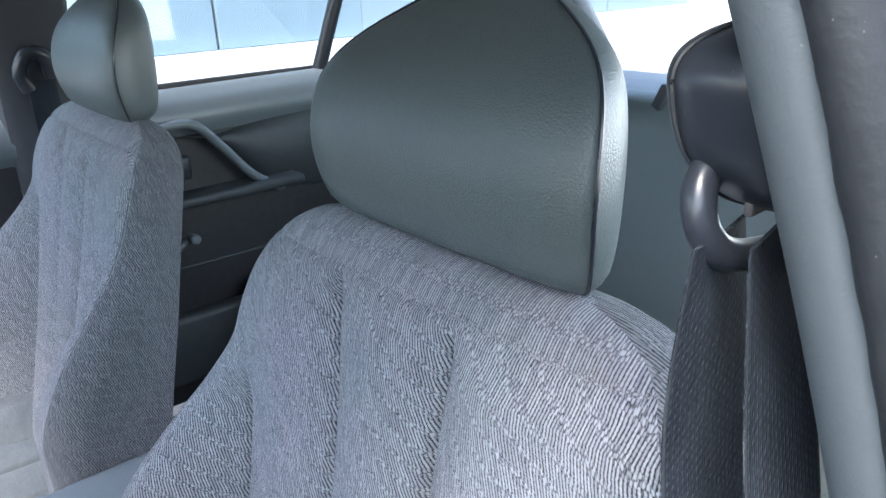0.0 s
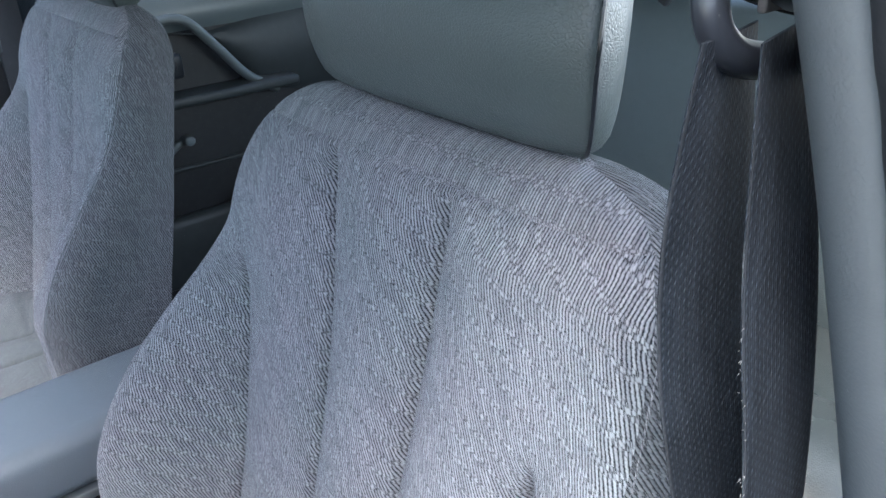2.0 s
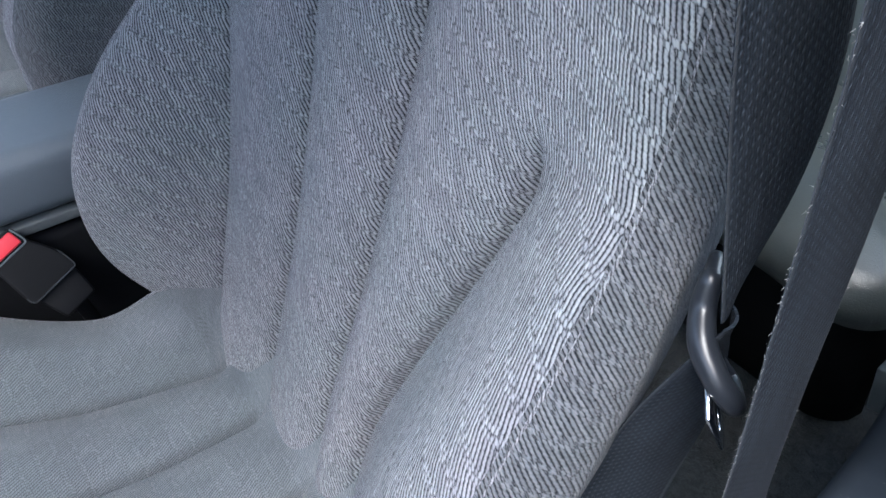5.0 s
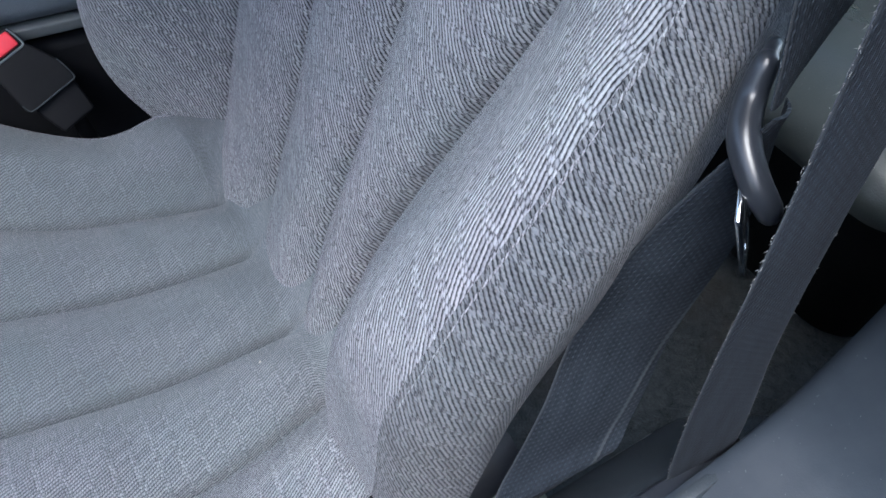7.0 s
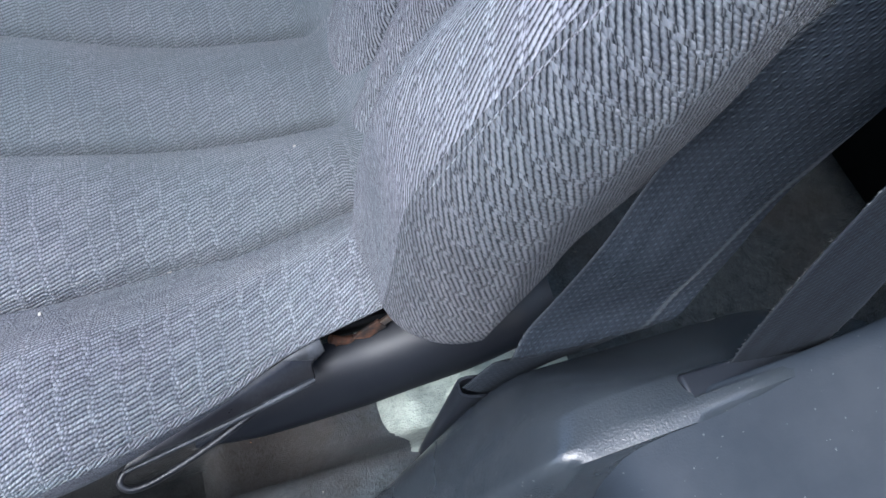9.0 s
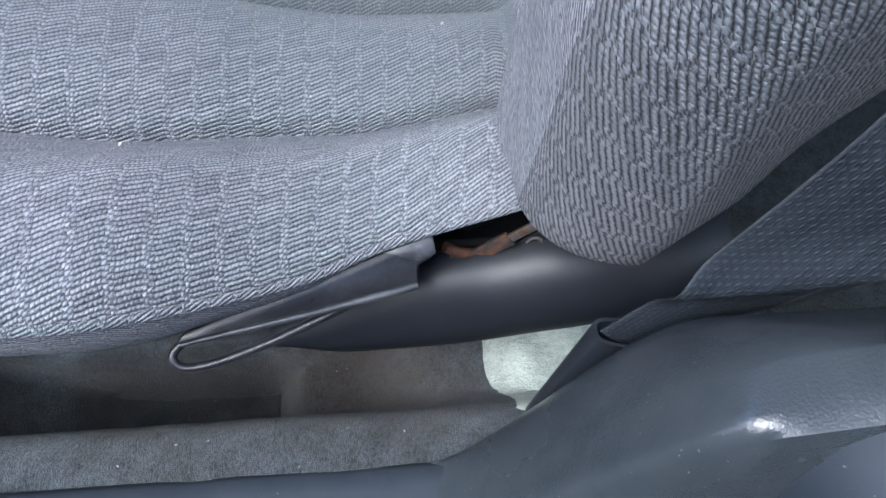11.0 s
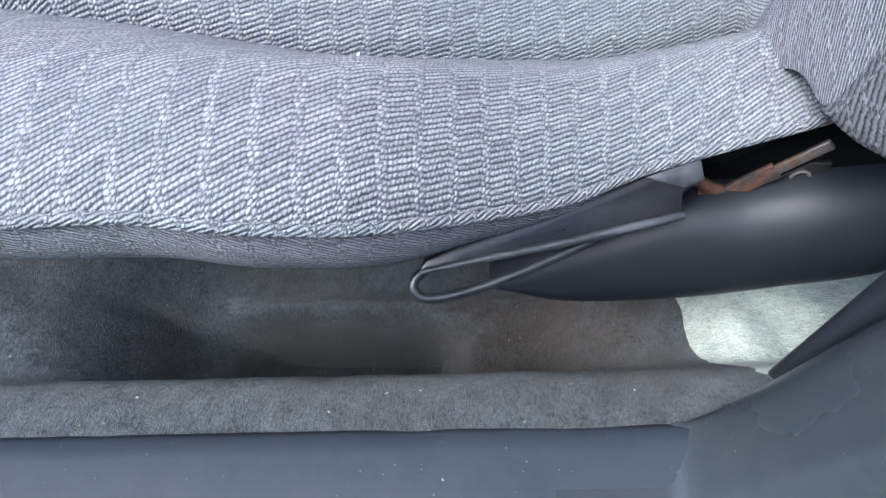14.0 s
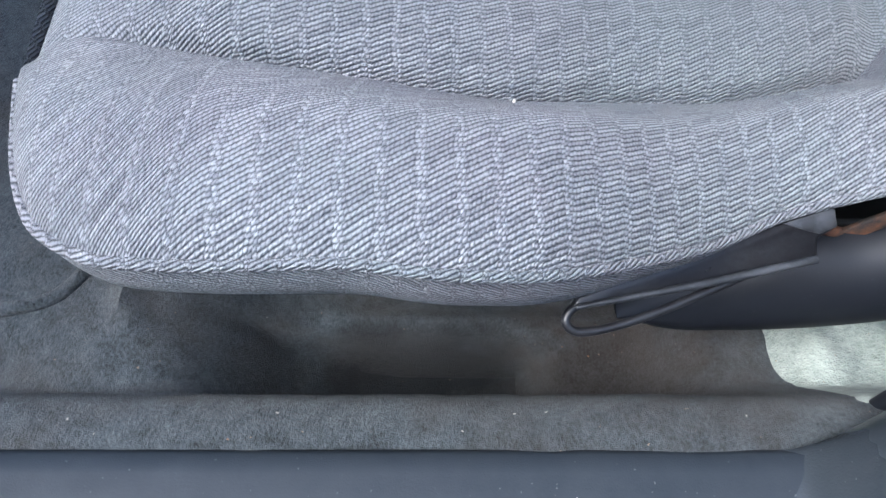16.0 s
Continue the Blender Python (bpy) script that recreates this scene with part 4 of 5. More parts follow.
    part("link_rod", prism([(0.028, -0.0026), (0.056, -0.0028), (0.056, 0.0026), (0.028, 0.0024)], 0.0026, 0.0008, 2, bar), STEEL, hinge, "dull steel end of the link bar")
    part("linkage", tube([at_seat(0.0900, 0.186, 0.4990), at_seat(0.0980, 0.185, 0.4935), at_seat(0.1060, 0.186, 0.4890)], 0.0031, 16, 8), RUST, hinge, "rust-stained link")
    part("linkage", tube([at_seat(0.0930, 0.186, 0.4900), at_seat(0.1010, 0.185, 0.4850), at_seat(0.1100, 0.186, 0.4760)], 0.0031, 16, 8), RUST, hinge, "rust-stained link")
    for px, py in ((0.004, -0.0005), (0.028, 0.0005)):
        ringb = [arm @ Vector((px + 0.0042 * math.cos(a), py + 0.0034 * math.sin(a), 0.0046)) for a in [2 * math.pi * k / 12 for k in range(13)]]
        part("rivet", tube(ringb, 0.0009, 36, 8), STEEL, hinge, "worn steel rivet rim")
    return seat


near_seat = make_seat(FLANK)
tagged(near_seat, "grey herringbone cloth car seat with vinyl headrest, worn and linty", "car seat", "front seats")
far_seat = make_seat([(0.48, 0.25), (0.7, 0.285), (0.82, 0.315), (0.9, 0.338), (1.06, 0.385)], plain=True)
far_seat.location = (-0.010, YC + 0.74, FLOOR + 0.014)
for child in far_seat.children:
    if child.name.startswith("headrest"):
        child.location = (-0.006, 0.0, -0.006)
tagged(far_seat, "grey cloth car seat with vinyl headrest beside the far door", "car seat", "front seats")


# ---- belt on the near pillar ----
belt = empty("seat_belt", (0.21, 0.12, 1.15))
off = Vector((0.21, 0.12, 1.15))


def at_belt(bm):
    bmesh.ops.translate(bm, vec=-off, verts=bm.verts)
    return bm


STRAP_OUT = [(0.216, 0.130, 1.150, 0.040, 0.006, 0.0), (0.2235, 0.1322, 1.09, 0.0468, -0.003, 0.0), (0.2327, 0.1310, 1.03, 0.046, -0.007, 0.0), (0.2446, 0.125, 0.971, 0.046, -0.009, 0.0), (0.2490, 0.1200, 0.92, 0.036, -0.004, 0.0), (0.240, 0.114, 0.876, 0.014, 0.006, 0.0)]
STRAP_BACK = [(0.226, 0.1195, 1.150, 0.040, 0.008, 0.0), (0.2303, 0.1083, 1.0787, 0.047, -0.001, 0.0), (0.2344, 0.0964, 1.0, 0.047, -0.001, 0.0), (0.2357, 0.0876, 0.92, 0.047, 0.0, 0.0), (0.2377, 0.0802, 0.84, 0.0466, 0.002, 0.0), (0.2444, 0.0746, 0.76, 0.047, 0.0, 0.0), (0.2607, 0.0696, 0.68, 0.0466, -0.005, 0.0), (0.2826, 0.0680, 0.60, 0.046, -0.004, 0.0), (0.2875, 0.0665, 0.575, 0.046, -0.002, 0.0)]
STRAP_LOW = [(0.24, 0.112, 0.874, 0.014, 0.006, 0.0), (0.246, 0.122, 0.8, 0.034, -0.02, 0.004), (0.242, 0.13, 0.715, 0.04, -0.028, -0.004), (0.23, 0.123, 0.648, 0.048, -0.026, -0.012), (0.209, 0.1215, 0.592, 0.046, -0.016, -0.016), (0.188, 0.124, 0.55, 0.034, -0.006, -0.014), (0.17, 0.125, 0.515, 0.028, -0.002, -0.014)]
part("strap_upper", at_belt(ribbon(STRAP_OUT, bow=0.001)), BELT, belt, "dark grey woven webbing")
part("strap_retractor", at_belt(ribbon(STRAP_BACK, 90)), BELT, belt, "dark grey woven webbing, frayed along its edges")
part("strap_lower", at_belt(ribbon(STRAP_LOW, 90, bow=0.003, fold=(0.66, 0.045, 0.007))), BELT, belt, "dark grey woven webbing, folded")

rng = random.Random(7)
fray = bmesh.new()
for k in smooth_path(STRAP_BACK, 90)[14:86]:
    for s in (-1, 1):
        for _ in range(rng.choice((1, 2, 4, 6))):
            w = Vector(k[3:6])
            p = Vector(k[:3]) + w * 0.5 * s - off + Vector((0, 0, rng.uniform(-0.006, 0.006)))
            q = p + w.normalized() * s * rng.uniform(0.0002, 0.0012) + Vector((rng.uniform(-1, 1), rng.uniform(-1, 1), rng.uniform(-1.6, 0.6))) * 0.0008
            vs = [fray.verts.new(c) for c in (p + Vector((0, 0, 0.00018)), p - Vector((0, 0, 0.00018)), p + Vector((0.0001, 0.0003, 0)), q)]
            for tri in ((0, 1, 3), (1, 2, 3), (2, 0, 3)):
                fray.faces.new([vs[i] for i in tri])
tagged(part("frayed_threads", fray, THREAD, belt, "pale loose threads along the strap edges"), kind="stuff")

# loop that carries the strap, and the height adjuster above it
loop = [(0.2160, 0.1350, 1.1760), (0.2070, 0.1330, 1.1680), (0.2060, 0.1300, 1.1570), (0.2140, 0.1270, 1.1485), (0.2320, 0.1240, 1.1445), (0.2540, 0.1190, 1.1450), (0.2680, 0.1160, 1.1500), (0.2720, 0.1160, 1.1600), (0.2680, 0.1180, 1.1720), (0.2520, 0.1230, 1.1800), (0.2320, 0.1300, 1.1820), (0.2160, 0.1350, 1.1760)]
loop = [(x, y, z - 0.0045) for x, y, z in loop]
guide = part("guide_loop", at_belt(tube(loop, 0.0056, 80, 12, 0.9, (0, 1, 0))), PLASTIC_BLACK, belt, "glossy black belt guide loop")
part("guide_plate", at_belt(box(0.242, 0.124, 1.1625, 0.046, 0.003, 0.015, 0.001)), STEEL, guide, "dull steel plate in the loop")


def pod_rows():
    """A rounded pod, full above and drawn in towards the pillar at its foot."""
    rows = []
    for i in range(34):
        f = 0.5 - 0.5 * math.cos(math.pi * i / 33)
        k = curve1(f, [(0.0, 0.04), (0.04, 0.34), (0.15, 0.72), (0.35, 0.93), (0.6, 1.0), (0.8, 0.96), (0.92, 0.74), (0.98, 0.40), (1.0, 0.05)])
        cx, cy = 0.234 + 0.018 * (1 - k) - 0.006 * (f - 0.5), 0.126 + 0.004 * f - 0.014 * (1 - k)
        ring = []
        for j in range(36):
            a = 2 * math.pi * j / 36
            c, s = math.cos(a), math.sin(a)
            ring.append((cx + 0.031 * k * math.copysign(abs(c) ** 0.85, c), cy + 0.026 * k * math.copysign(abs(s) ** 0.85, s), lerp(1.150, 1.2130, f)))
        rows.append(ring)
    return rows


pod = part("belt_adjuster", grid(pod_rows(), closed=True, caps=True), PLASTIC_BLACK)
tagged(pod, "satin black plastic belt height adjuster on the pillar", "belt adjuster")
part("seam", tube([tuple(Vector(r[15]) + Vector((-0.0003, 0.0003, 0))) for r in pod_rows()[3:31]], 0.0008, 50, 6), RUBBER, pod, "parting line")

# tongue that hangs on the strap
tongue = empty("tongue")
tongue.parent = belt
grip = [(x + 0.007, y - 0.001, z) for x, y, z in ((0.2370, 0.1266, 0.8830), (0.2352, 0.1258, 0.8818), (0.2317, 0.1232, 0.8714), (0.2234, 0.1146, 0.8635), (0.2203, 0.1030, 0.8554), (0.2222, 0.0953, 0.8488), (0.2255, 0.0945, 0.8440))]
back = [(x + 0.024, y + 0.012, z - 0.018) for x, y, z in grip]
ring = [tuple(Vector(p) - off) for p in grip + [(0.243, 0.098, 0.836)] + back[::-1][1:-1] + [(0.2560, 0.1320, 0.8810), grip[0]]]
sizes = [0.0040, 0.0046, 0.0054, 0.0058, 0.0055, 0.0050, 0.0042, 0.0034, 0.0034, 0.0036, 0.0036, 0.0036, 0.0034, 0.0034, 0.0034]
part("tongue_body", tube(ring, sizes, 90, 14), PLASTIC_BLACK, tongue, "smooth black plastic grip loop")
bl = frame_of(Vector((0.222, 0.102, 0.850)) - off, (0.36, -0.02, -0.62), (0.566, -0.71, 0.277))
part("blade", prism([(0.0, -0.010), (0.048, -0.010), (0.053, -0.006), (0.053, 0.006), (0.048, 0.010), (0.0, 0.010)], 0.0022, 0.0006, 1, bl, [(0.026, -0.005), (0.036, -0.005), (0.038, -0.003), (0.038, 0.003), (0.036, 0.005), (0.026, 0.005)]), CHROME, tongue, "bright chromed latch blade")

# sleeve round the anchor end of the strap
slv, hole_in = [], []
for i in range(24):
    f = i / 23
    c = Vector((lerp(0.143, 0.168, f), lerp(0.112, 0.124, f), lerp(0.398, 0.522, f)))
    d = Vector((0.20, 0.10, 0.97)).normalized()
    w = Vector((0.86, -0.10, -0.17)).normalized()
    nn = d.cross(w).normalized()
    hw, ht = lerp(0.012, 0.0165, f), lerp(0.0045, 0.0075, f)
    ring, inner = [], []
    for k in range(20):
        a = 2 * math.pi * k / 20
        cc, ss = math.copysign(abs(math.cos(a)) ** 0.6, math.cos(a)), math.copysign(abs(math.sin(a)) ** 0.6, math.sin(a))
        ring.append(c + w * hw * cc + nn * ht * ss - off)
        inner.append(c + w * (hw - 0.0018) * cc + nn * (ht - 0.0018) * ss - off)
    slv.append(ring)
    hole_in.append(inner)
part("anchor_sleeve", grid(slv + [hole_in[-1]] + hole_in[-2:8:-1], closed=True), PLASTIC_BLACK, belt, "black rubber anchor sleeve")
tagged(belt, "dark grey seat belt hanging from the door pillar beside the seat", "seat belt")

# ---- console between the seats ----
console = part("centre_console", box(-0.02, 0.778, 0.465, 0.60, 0.125, 0.25, 0.012, 3), BLACK_MATT)
tagged(console, "dark plastic centre console with a padded armrest lid", "console")
bm = box(0.02, 0.776, 0.650, 0.44, 0.135, 0.075, 0.020, 5)
part("armrest_lid", bm, LID, console, "smooth blue-grey padded armrest lid")
part("lid_gap", box(0.02, 0.776, 0.605, 0.43, 0.130, 0.012, 0.002), PLASTIC_PILLAR, console, "pale grey joint strip")

buckle = empty("belt_buckle", (0.04, 0.66, FLOOR))
bo = Vector((0.04, 0.66, FLOOR))
bmx = frame_of(Vector((0.030, 0.680, 0.583)) - bo, (-0.371, 0.462, 0.712), (0.01, -0.836, 0.548))
shell = [(-0.021, -0.025), (-0.005, -0.025), (0.010, -0.020), (0.024, -0.014), (0.042, -0.012), (0.045, -0.008), (0.045, 0.021), (0.041, 0.026), (-0.019, 0.031), (-0.024, 0.027), (-0.024, -0.022)]
part("buckle_body", prism(shell, 0.018, 0.003, 3, bmx @ Matrix.Translation((0, 0, -0.009))), BLACK_MATT, buckle, "black plastic buckle body")
part("release_button", prism([(0.027, -0.009), (0.040, -0.009), (0.042, -0.007), (0.042, 0.020), (0.040, 0.022), (0.027, 0.022)], 0.007, 0.002, 3, bmx @ Matrix.Translation((0, 0, 0.0055))), RED, buckle, "bright red release button")
edge = [bmx @ Vector((x, y, 0.0088)) for x, y in ((0.000, -0.0235), (-0.012, -0.0245), (-0.0215, -0.0235), (-0.0228, -0.018), (-0.0228, 0.0), (-0.0228, 0.024), (-0.020, 0.0285), (-0.014, 0.0295))]
part("body_edge", tube(edge, 0.0007, 60, 6), DOOR_MID, buckle, "worn pale moulding edge")
rim = [bmx @ Vector((x, y, 0.0090)) for x, y in ((0.043, -0.0100), (0.036, -0.0115), (0.028, -0.0120), (0.0248, -0.010), (0.0245, 0.0), (0.0245, 0.022))]
part("button_rim", tube(rim, 0.0010, 50, 6), DOOR_LIGHT, buckle, "pale rim round the button")
part("stalk", prism([(-0.055, -0.017), (-0.03, -0.021), (-0.015, -0.021), (-0.015, 0.024), (-0.03, 0.024), (-0.055, 0.020)], 0.012, 0.003, 2, bmx @ Matrix.Translation((0, 0, -0.010))), BLACK_MATT, buckle, "black sleeve below the buckle")
part("anchor", tube([Vector((0.065, 0.680, 0.345)) - bo, Vector((0.060, 0.680, 0.45)) - bo, bmx @ Vector((-0.045, 0.0, -0.004))], 0.008, 30, 10), BLACK_MATT, buckle, "black anchor strap")
tagged(buckle, "black seat belt buckle with a red button beside the console", "belt buckle")


# ---- rear bench ----
bench = empty("rear_bench", (0.9, 0.76, 0.32))
bo = Vector((0.9, 0.76, 0.32))
BENCH_Y = [0.13 + 0.004 * k for k in range(20)] + [lerp(0.21, 1.42, k / 34) for k in range(35)]


def bench_front(y):
    """How far the cushion's front edge draws back: rounded off at the door end."""
    e = min(1.0, max(0.0, (0.19 - y) / 0.06))
    return 0.016 + 0.060 * (1 - math.sqrt(1 - e * e))


rows = []
for y in BENCH_Y:
    s = min(1.0, 1.35 * math.sin(math.pi * lerp(0.06, 0.94, (y - 0.13) / 1.29)))
    row = []
    for x, z in ((0.598, 0.575), (0.594, 0.588), (0.598, 0.603), (0.612, 0.620), (0.64, 0.633), (0.68, 0.638), (0.74, 0.634), (0.82, 0.618), (0.92, 0.585), (1.06, 0.560), (1.15, 0.56)):
        row.append(Vector((x + bench_front(y) * (1 - sstep(0.62, 0.90, x)), y, 0.33 + (z - 0.33) * (0.96 + 0.04 * s) + 0.004 * math.sin(y * 30) * (z > 0.5))) - bo)
    rows.append(row)
part("seat_base", grid(rows), VINYL_REAR, bench, "smooth grey vinyl rear cushion")
# the cushion's front below its edge, coloured black for the shade there
rows = [[Vector((x + bench_front(y), y, z)) - bo for x, z in ((0.70, 0.325), (0.66, 0.40), (0.630, 0.47), (0.612, 0.54), (0.604, 0.580))] for y in BENCH_Y]
part("front_shade_sheet", grid(rows), BLACK_MATT, bench, "shaded cushion front, drawn as a black sheet")
rows = []
for i in range(40):
    y = lerp(0.13, 1.42, i / 39)
    s = min(1.0, 1.5 * math.sin(math.pi * lerp(0.05, 0.95, i / 39)))
    bol = 0.09 * (1 - sstep(0.0, 0.16, min(y - 0.13, 1.42 - y)))
    row = []
    for x, z in ((1.05, 0.54), (1.04, 0.60), (1.06, 0.70), (1.10, 0.84), (1.14, 0.945), (1.175, 0.985), (1.23, 0.995), (1.30, 0.97)):
        row.append(Vector((x - bol * (1 - sstep(0.82, 0.99, z)), y, 0.5 + (z - 0.5) * (0.93 + 0.07 * s))) - bo)
    rows.append(row)
part("seat_back", grid(rows), VINYL_BACK, bench, "dark grey-green rear backrest")
part("latch_knob", box(1.135 - bo.x, 0.752 - bo.y, 1.004 - bo.z, 0.016, 0.020, 0.046, 0.004, 3, Matrix.Rotation(0.45, 4, "X")), PLASTIC_DARK, bench, "small grey seat latch")
part("latch_tab", box(0.625 - bo.x, 0.104 - bo.y, 0.540 - bo.z, 0.050, 0.016, 0.052, 0.003, 3, Matrix.Rotation(-0.2, 4, "X")), DOOR_LIGHT, bench, "small pale grey catch beside the cushion")
tagged(bench, "dark grey vinyl rear bench seat", "rear seat")
slab("wall_near_quarter", 0.38, 1.75, -0.03, 0.055, 0.25, 0.93, PLASTIC_PILLAR, "grey trim panel beside the rear bench", "trim panel", 0.02)
slab("parcel_shelf", 1.20, 1.85, 0.08, 1.46, 0.90, 0.945, PLASTIC_DARK, "dark parcel shelf behind the rear bench", "parcel shelf", 0.01)

# ---- far side of the car ----
far_door = part("door_far", box(0.55, FAR + 0.06, 0.66, 1.5, 0.10, 0.66, 0.012), DOOR_DARK)
tagged(far_door, "dark grey car door panel with armrest, pull and window crank", "car door", kind="structure")
rows = []
for i in range(40):
    x = lerp(-0.15, 1.28, i / 39)
    up = 0.012 * (x - 0.45)
    rows.append([(x, FAR + 0.012, 0.925 + up), (x, FAR - 0.004, 0.945 + up), (x, FAR - 0.006, 0.965 + up), (x, FAR + 0.004, 0.990 + up), (x, FAR + 0.022, 1.008 + up), (x, FAR + 0.05, 1.018 + up), (x, FAR + 0.09, 1.016 + up)])
part("upper_ledge", grid(rows), DOOR_LIGHT, far_door, "light grey vinyl window ledge")
rows = []
for i in range(40):
    x = lerp(0.52, 1.28, i / 39)
    lowz = curve1(x, [(0.52, 0.93), (0.60, 0.915), (0.66, 0.86), (0.72, 0.795), (0.80, 0.765), (1.0, 0.76), (1.28, 0.76)])
    upz = curve1(x, [(0.52, 0.932), (0.60, 0.920), (0.75, 0.945), (0.95, 0.965), (1.28, 0.975)])
    rows.append([(x, FAR + 0.012, lowz), (x, FAR - 0.004, lerp(lowz, upz, 0.15)), (x, FAR - 0.010, lerp(lowz, upz, 0.5)), (x, FAR - 0.006, lerp(lowz, upz, 0.85)), (x, FAR + 0.012, upz)])
part("inset_panel", grid(rows), DOOR_MID, far_door, "grey padded inset")
part("pull_strap", tube([(0.46, FAR - 0.005, 0.93), (0.50, FAR - 0.03, 0.958), (0.555, FAR - 0.035, 0.955), (0.61, FAR - 0.03, 0.90), (0.67, FAR - 0.028, 0.83), (0.74, FAR - 0.012, 0.785)], 0.014, 60, 12, 0.7), DOOR_LIGHT, far_door, "curved moulded pull")
part("armrest", box(0.55, FAR - 0.022, 0.805, 0.46, 0.07, 0.022, 0.008), DOOR_MID, far_door, "narrow armrest ledge")
part("handle_bezel", box(0.515, FAR - 0.008, 0.868, 0.060, 0.022, 0.050, 0.008), PLASTIC_BLACK, far_door, "black latch bezel")
part("latch_lever", box(0.512, FAR - 0.022, 0.872, 0.036, 0.010, 0.016, 0.004), PLASTIC_DARK, far_door, "small latch lever")
crank = part("crank_arm", tube([(0.46, FAR - 0.010, 0.690), (0.47, FAR - 0.028, 0.70), (0.515, FAR - 0.034, 0.728)], [0.010, 0.008, 0.007], 24, 10), DOOR_LIGHT, far_door, "grey window crank")
part("crank_knob", tube([(0.512, FAR - 0.030, 0.726), (0.514, FAR - 0.055, 0.728), (0.514, FAR - 0.062, 0.728)], [0.010, 0.011, 0.007], 16, 12), DOOR_LIGHT, crank)
part("lower_bead", tube([(0.2, FAR + 0.008, 0.655), (0.6, FAR + 0.006, 0.650), (1.2, FAR + 0.008, 0.648)], 0.005, 30, 8), DOOR_MID, far_door, "moulded bead")
part("map_pocket", box(0.62, FAR - 0.012, 0.475, 0.5, 0.04, 0.16, 0.015), DOOR_MID, far_door, "moulded pocket")

win = part("window_far", box(0.55, FAR + 0.075, 1.18, 1.0, 0.004, 0.34), GLASS, None, "", False)
win.visible_shadow = False
tagged(win, "clear side window of the far door", "window", kind="structure")
part("window_frame", tube([(0.905, FAR + 0.06, 1.01), (0.955, FAR + 0.03, 1.18), (1.005, FAR - 0.02, 1.36)], 0.017, 24, 10), PLASTIC_BLACK, win, "black window divider")
part("window_seal", box(0.55, FAR + 0.070, 1.022, 1.2, 0.012, 0.014, 0.003), RUBBER, win, "black window seal")

rows = []
for i in range(40):
    z = 0.32 + i * (1.08 / 39)
    y = curve1(z, [(0.3, FAR + 0.0), (0.95, FAR - 0.012), (1.1, FAR - 0.03), (1.4, FAR - 0.12)])
    rows.append([(0.235, y + 0.06, z), (0.24, y + 0.01, z), (0.255, y, z), (0.32, y - 0.004, z), (0.355, y, z), (0.37, y + 0.02, z), (0.375, y + 0.06, z)])
tagged(part("pillar_far", grid(rows), PLASTIC_DARK), "dark grey trim on the far door pillar", "pillar trim", kind="structure")
fb = empty("seat_belt_far", (0.30, FAR - 0.03, 1.10))
fo = Vector((0.30, FAR - 0.03, 1.10))
b1 = tube([(0.28, FAR - 0.05, 1.06), (0.27, FAR - 0.055, 1.09), (0.285, FAR - 0.06, 1.12), (0.31, FAR - 0.06, 1.115), (0.318, FAR - 0.055, 1.08)], 0.012, 30, 10)
bmesh.ops.translate(b1, vec=-fo, verts=b1.verts)
part("guide_loop", b1, PLASTIC_BLACK, fb, "black belt guide")
b2 = ribbon([(0.30, FAR - 0.052, 1.075, 0.044, 0.0, 0.0), (0.30, FAR - 0.045, 0.9, 0.046, 0, 0), (0.30, FAR - 0.030, 0.6, 0.046, 0, 0), (0.30, FAR - 0.018, 0.42, 0.046, 0, 0)], 30)
bmesh.ops.translate(b2, vec=-fo, verts=b2.verts)
part("strap", b2, BELT, fb)
tagged(fb, "dark seat belt hanging on the far door pillar", "seat belt")

# ---- shell that closes the cabin ----
rows = []
for i in range(30):
    x = lerp(-0.34, 1.50, i / 29)
    rows.append([(x, y, 1.40 - 0.10 * ((y - 0.76) / 0.7) ** 4 - 0.10 * ((x - 0.3) / 1.2) ** 2 - 0.02 * (i < 1)) for y in [0.165 + k * 0.066 for k in range(20)]])
ceil = part("ceiling", grid(rows), HEADLINER)
sol = ceil.modifiers.new("thick", "SOLIDIFY")
sol.thickness, sol.offset = 0.03, 1.0
tagged(ceil, "pale grey cloth headliner under the car roof", "headliner", kind="structure")
# unseen rail, added to cut high light off the far cushion
rail = part("roof_rail_screen", tube([(-0.38, 0.172, 1.27), (0.0, 0.168, 1.325), (0.4, 0.168, 1.335), (0.9, 0.168, 1.32), (1.40, 0.180, 1.24)], 0.034, 40, 12), PLASTIC_PILLAR)
tagged(rail, "unseen grey rail added along the roof edge to block light", "roof trim", kind="structure")
# unseen slab, set close and high to hold light off floor and cushion
slab("wall_front", -0.78, -0.66, -0.02, 1.56, 0.25, 1.11, PLASTIC_DARK, "unseen dark dashboard slab ahead of the seats, raised to block light", "dashboard", 0.02)
slab("wall_boot", 1.75, 1.85, 0.0, 1.56, 0.25, 0.945, BODY, "rear bulkhead of the cabin", "bulkhead")
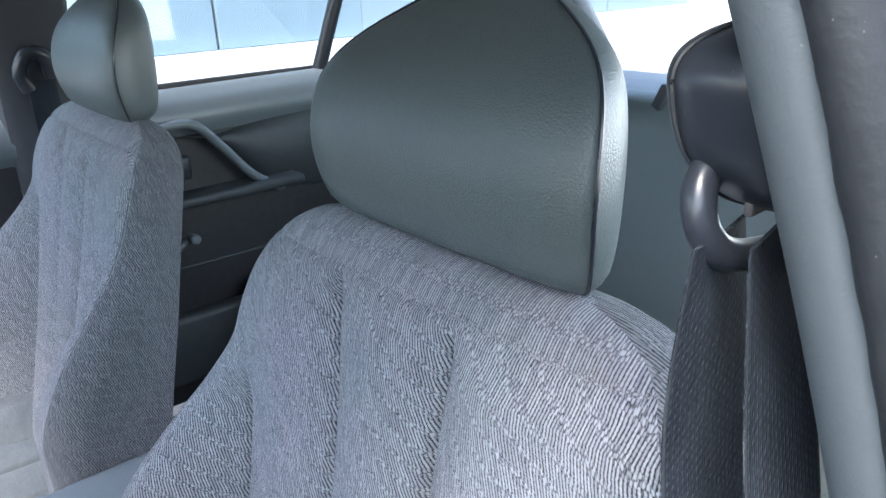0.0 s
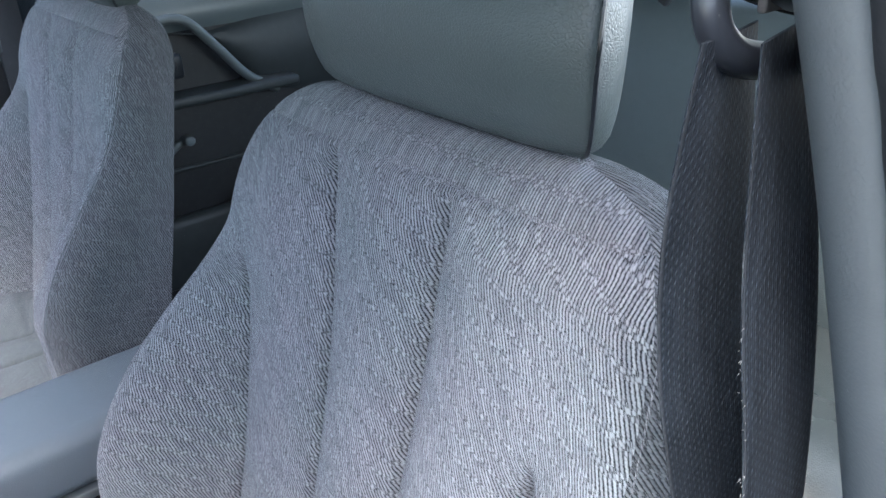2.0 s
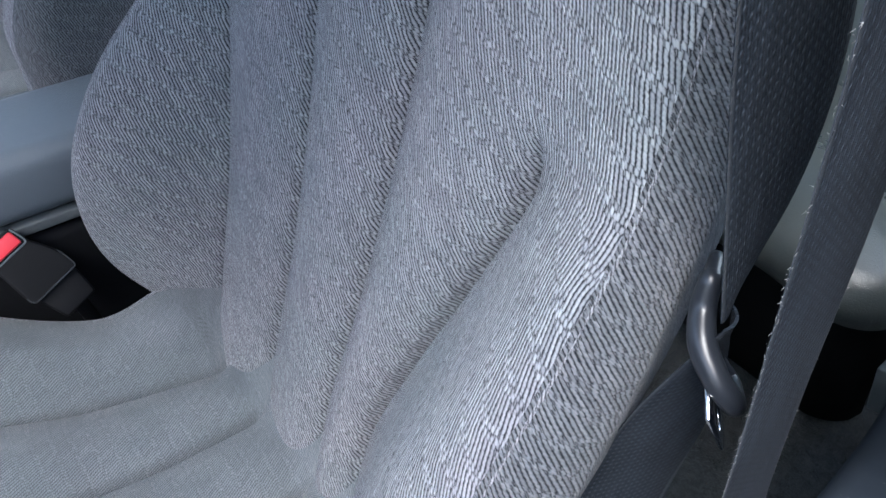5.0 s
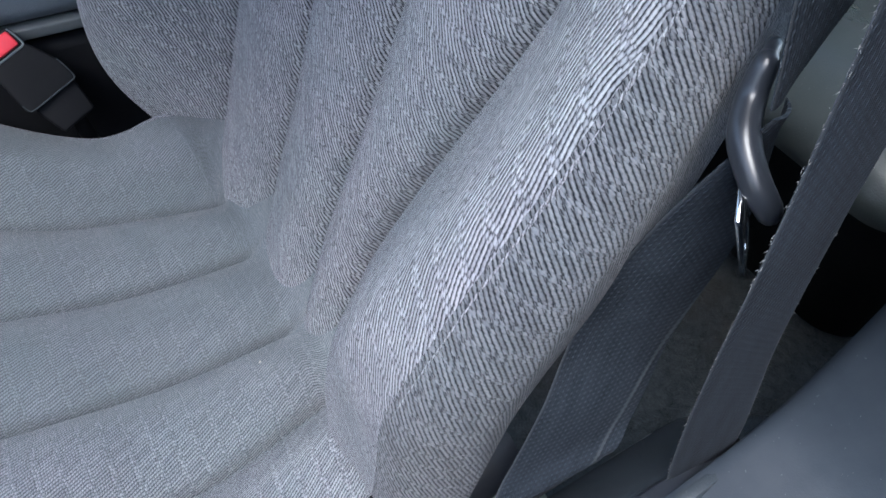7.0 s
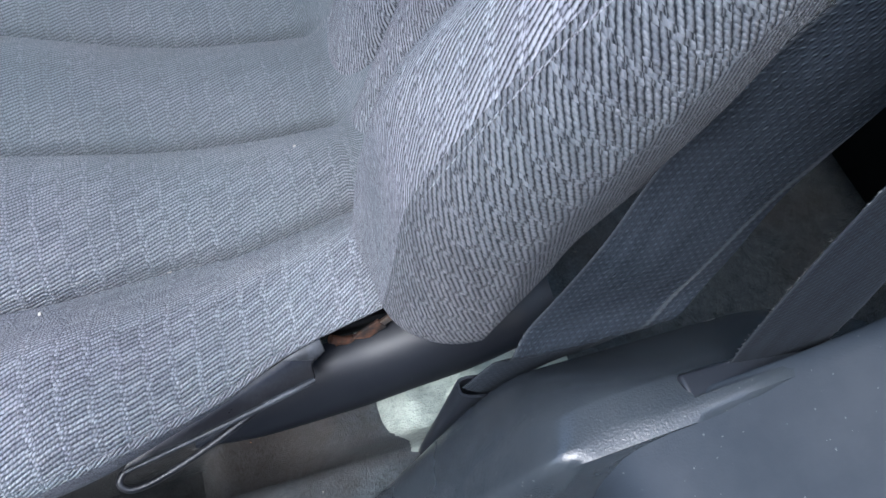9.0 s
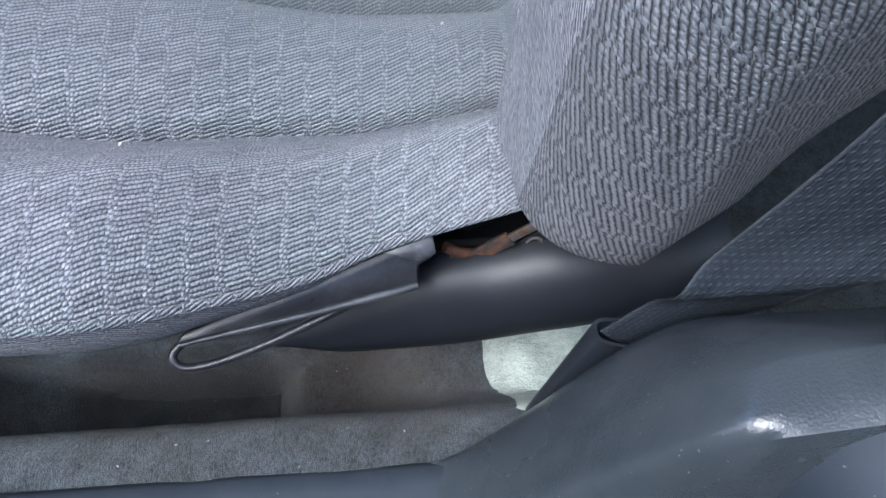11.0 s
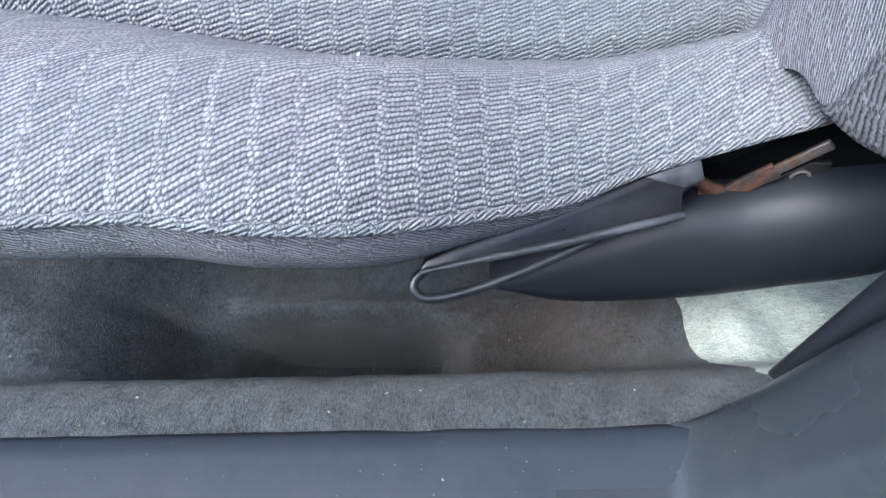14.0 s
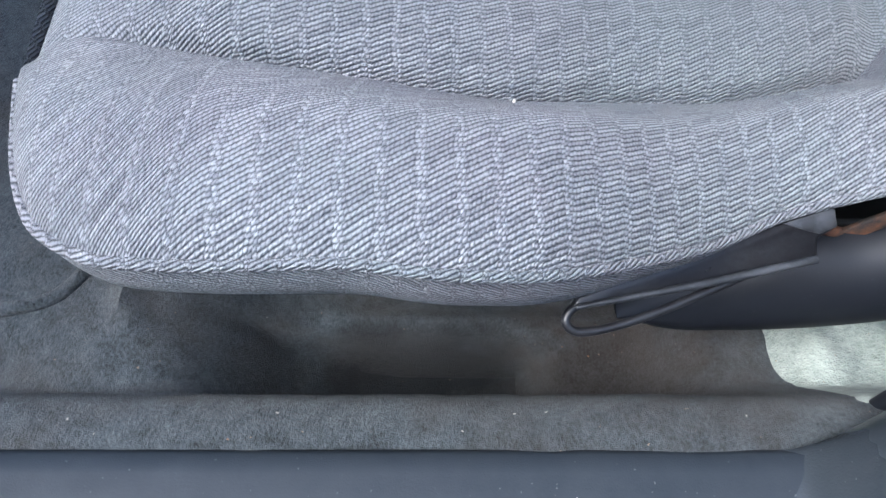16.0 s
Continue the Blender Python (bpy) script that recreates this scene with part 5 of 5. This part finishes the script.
for y in (0.115, FAR - 0.09):
    ob = part("rear_pillar", tube([(1.78, y, 0.90), (1.52, y + (0.02 if y < 0.5 else -0.02), 1.20), (1.30, y + (0.06 if y < 0.5 else -0.06), 1.36)], [0.075, 0.065, 0.05], 20, 12, 0.8), PLASTIC_PILLAR)
    tagged(ob, "grey trim on a rear roof pillar", "pillar trim", kind="structure")


# ---- small litter ----
def fleck(name, at, size, material, seed, label, category, group):
    """A tiny crumpled scrap lying on its support."""
    bm = bmesh.new()
    bmesh.ops.create_icosphere(bm, subdivisions=1, radius=size)
    for v in bm.verts:
        v.co = Vector((v.co.x * 1.6, v.co.y * 0.8, v.co.z * 0.5)) * (0.75 + 0.6 * noise.random())
    bmesh.ops.rotate(bm, verts=bm.verts, matrix=Matrix.Rotation(seed * 1.3, 3, "Z"))
    ob = part(name, bm, material)
    ob.location = at
    return tagged(ob, label, category, group)


noise.seed_set(11)
cover = [c for c in near_seat.children if c.name.startswith("cushion")][0]
spots = [(v.co.x, v.co.y + YC, v.co.z + FLOOR) for v in cover.data.vertices]
for i, (x, y, s) in enumerate(((0.002, 0.257, 0.0012), (-0.063, 0.224, 0.0010), (0.15, 0.282, 0.0014), (0.100, 0.330, 0.0009))):
    z = min(spots, key=lambda p: (p[0] - x) ** 2 + (p[1] - y) ** 2)[2]
    fleck("lint_fleck", (x, y, z + s * 0.35), s, LINT, i, "pale crumpled lint fleck on the seat cushion", "lint", "lint on the seat")
rng = random.Random(4)
for i in range(14):
    x, y = rng.uniform(-0.30, 0.10), rng.choice((rng.uniform(0.092, 0.118), rng.uniform(0.16, 0.24)))
    s = rng.uniform(0.0004, 0.0009)
    fleck("crumb", (x, y, floor_height(x, y) + s * 0.4), s, LINT if i % 3 else CRUMB, i, "pale crumb on the dusty carpet" if i % 3 else "brown crumb on the dusty carpet", "crumb", "crumbs on the carpet")
for i in range(9):
    x, y = rng.uniform(-0.20, 0.06), rng.uniform(0.03, 0.070)
    s = rng.uniform(0.0003, 0.0005)
    z = lerp(0.432, 0.4405, (y - 0.02) / 0.035) if y < 0.055 else lerp(0.4405, 0.4435, (y - 0.055) / 0.021)
    fleck("dust_speck", (x, y, z + s * 0.4), s, LINT, i, "white dust speck on the door sill", "dust", "specks on the sill")
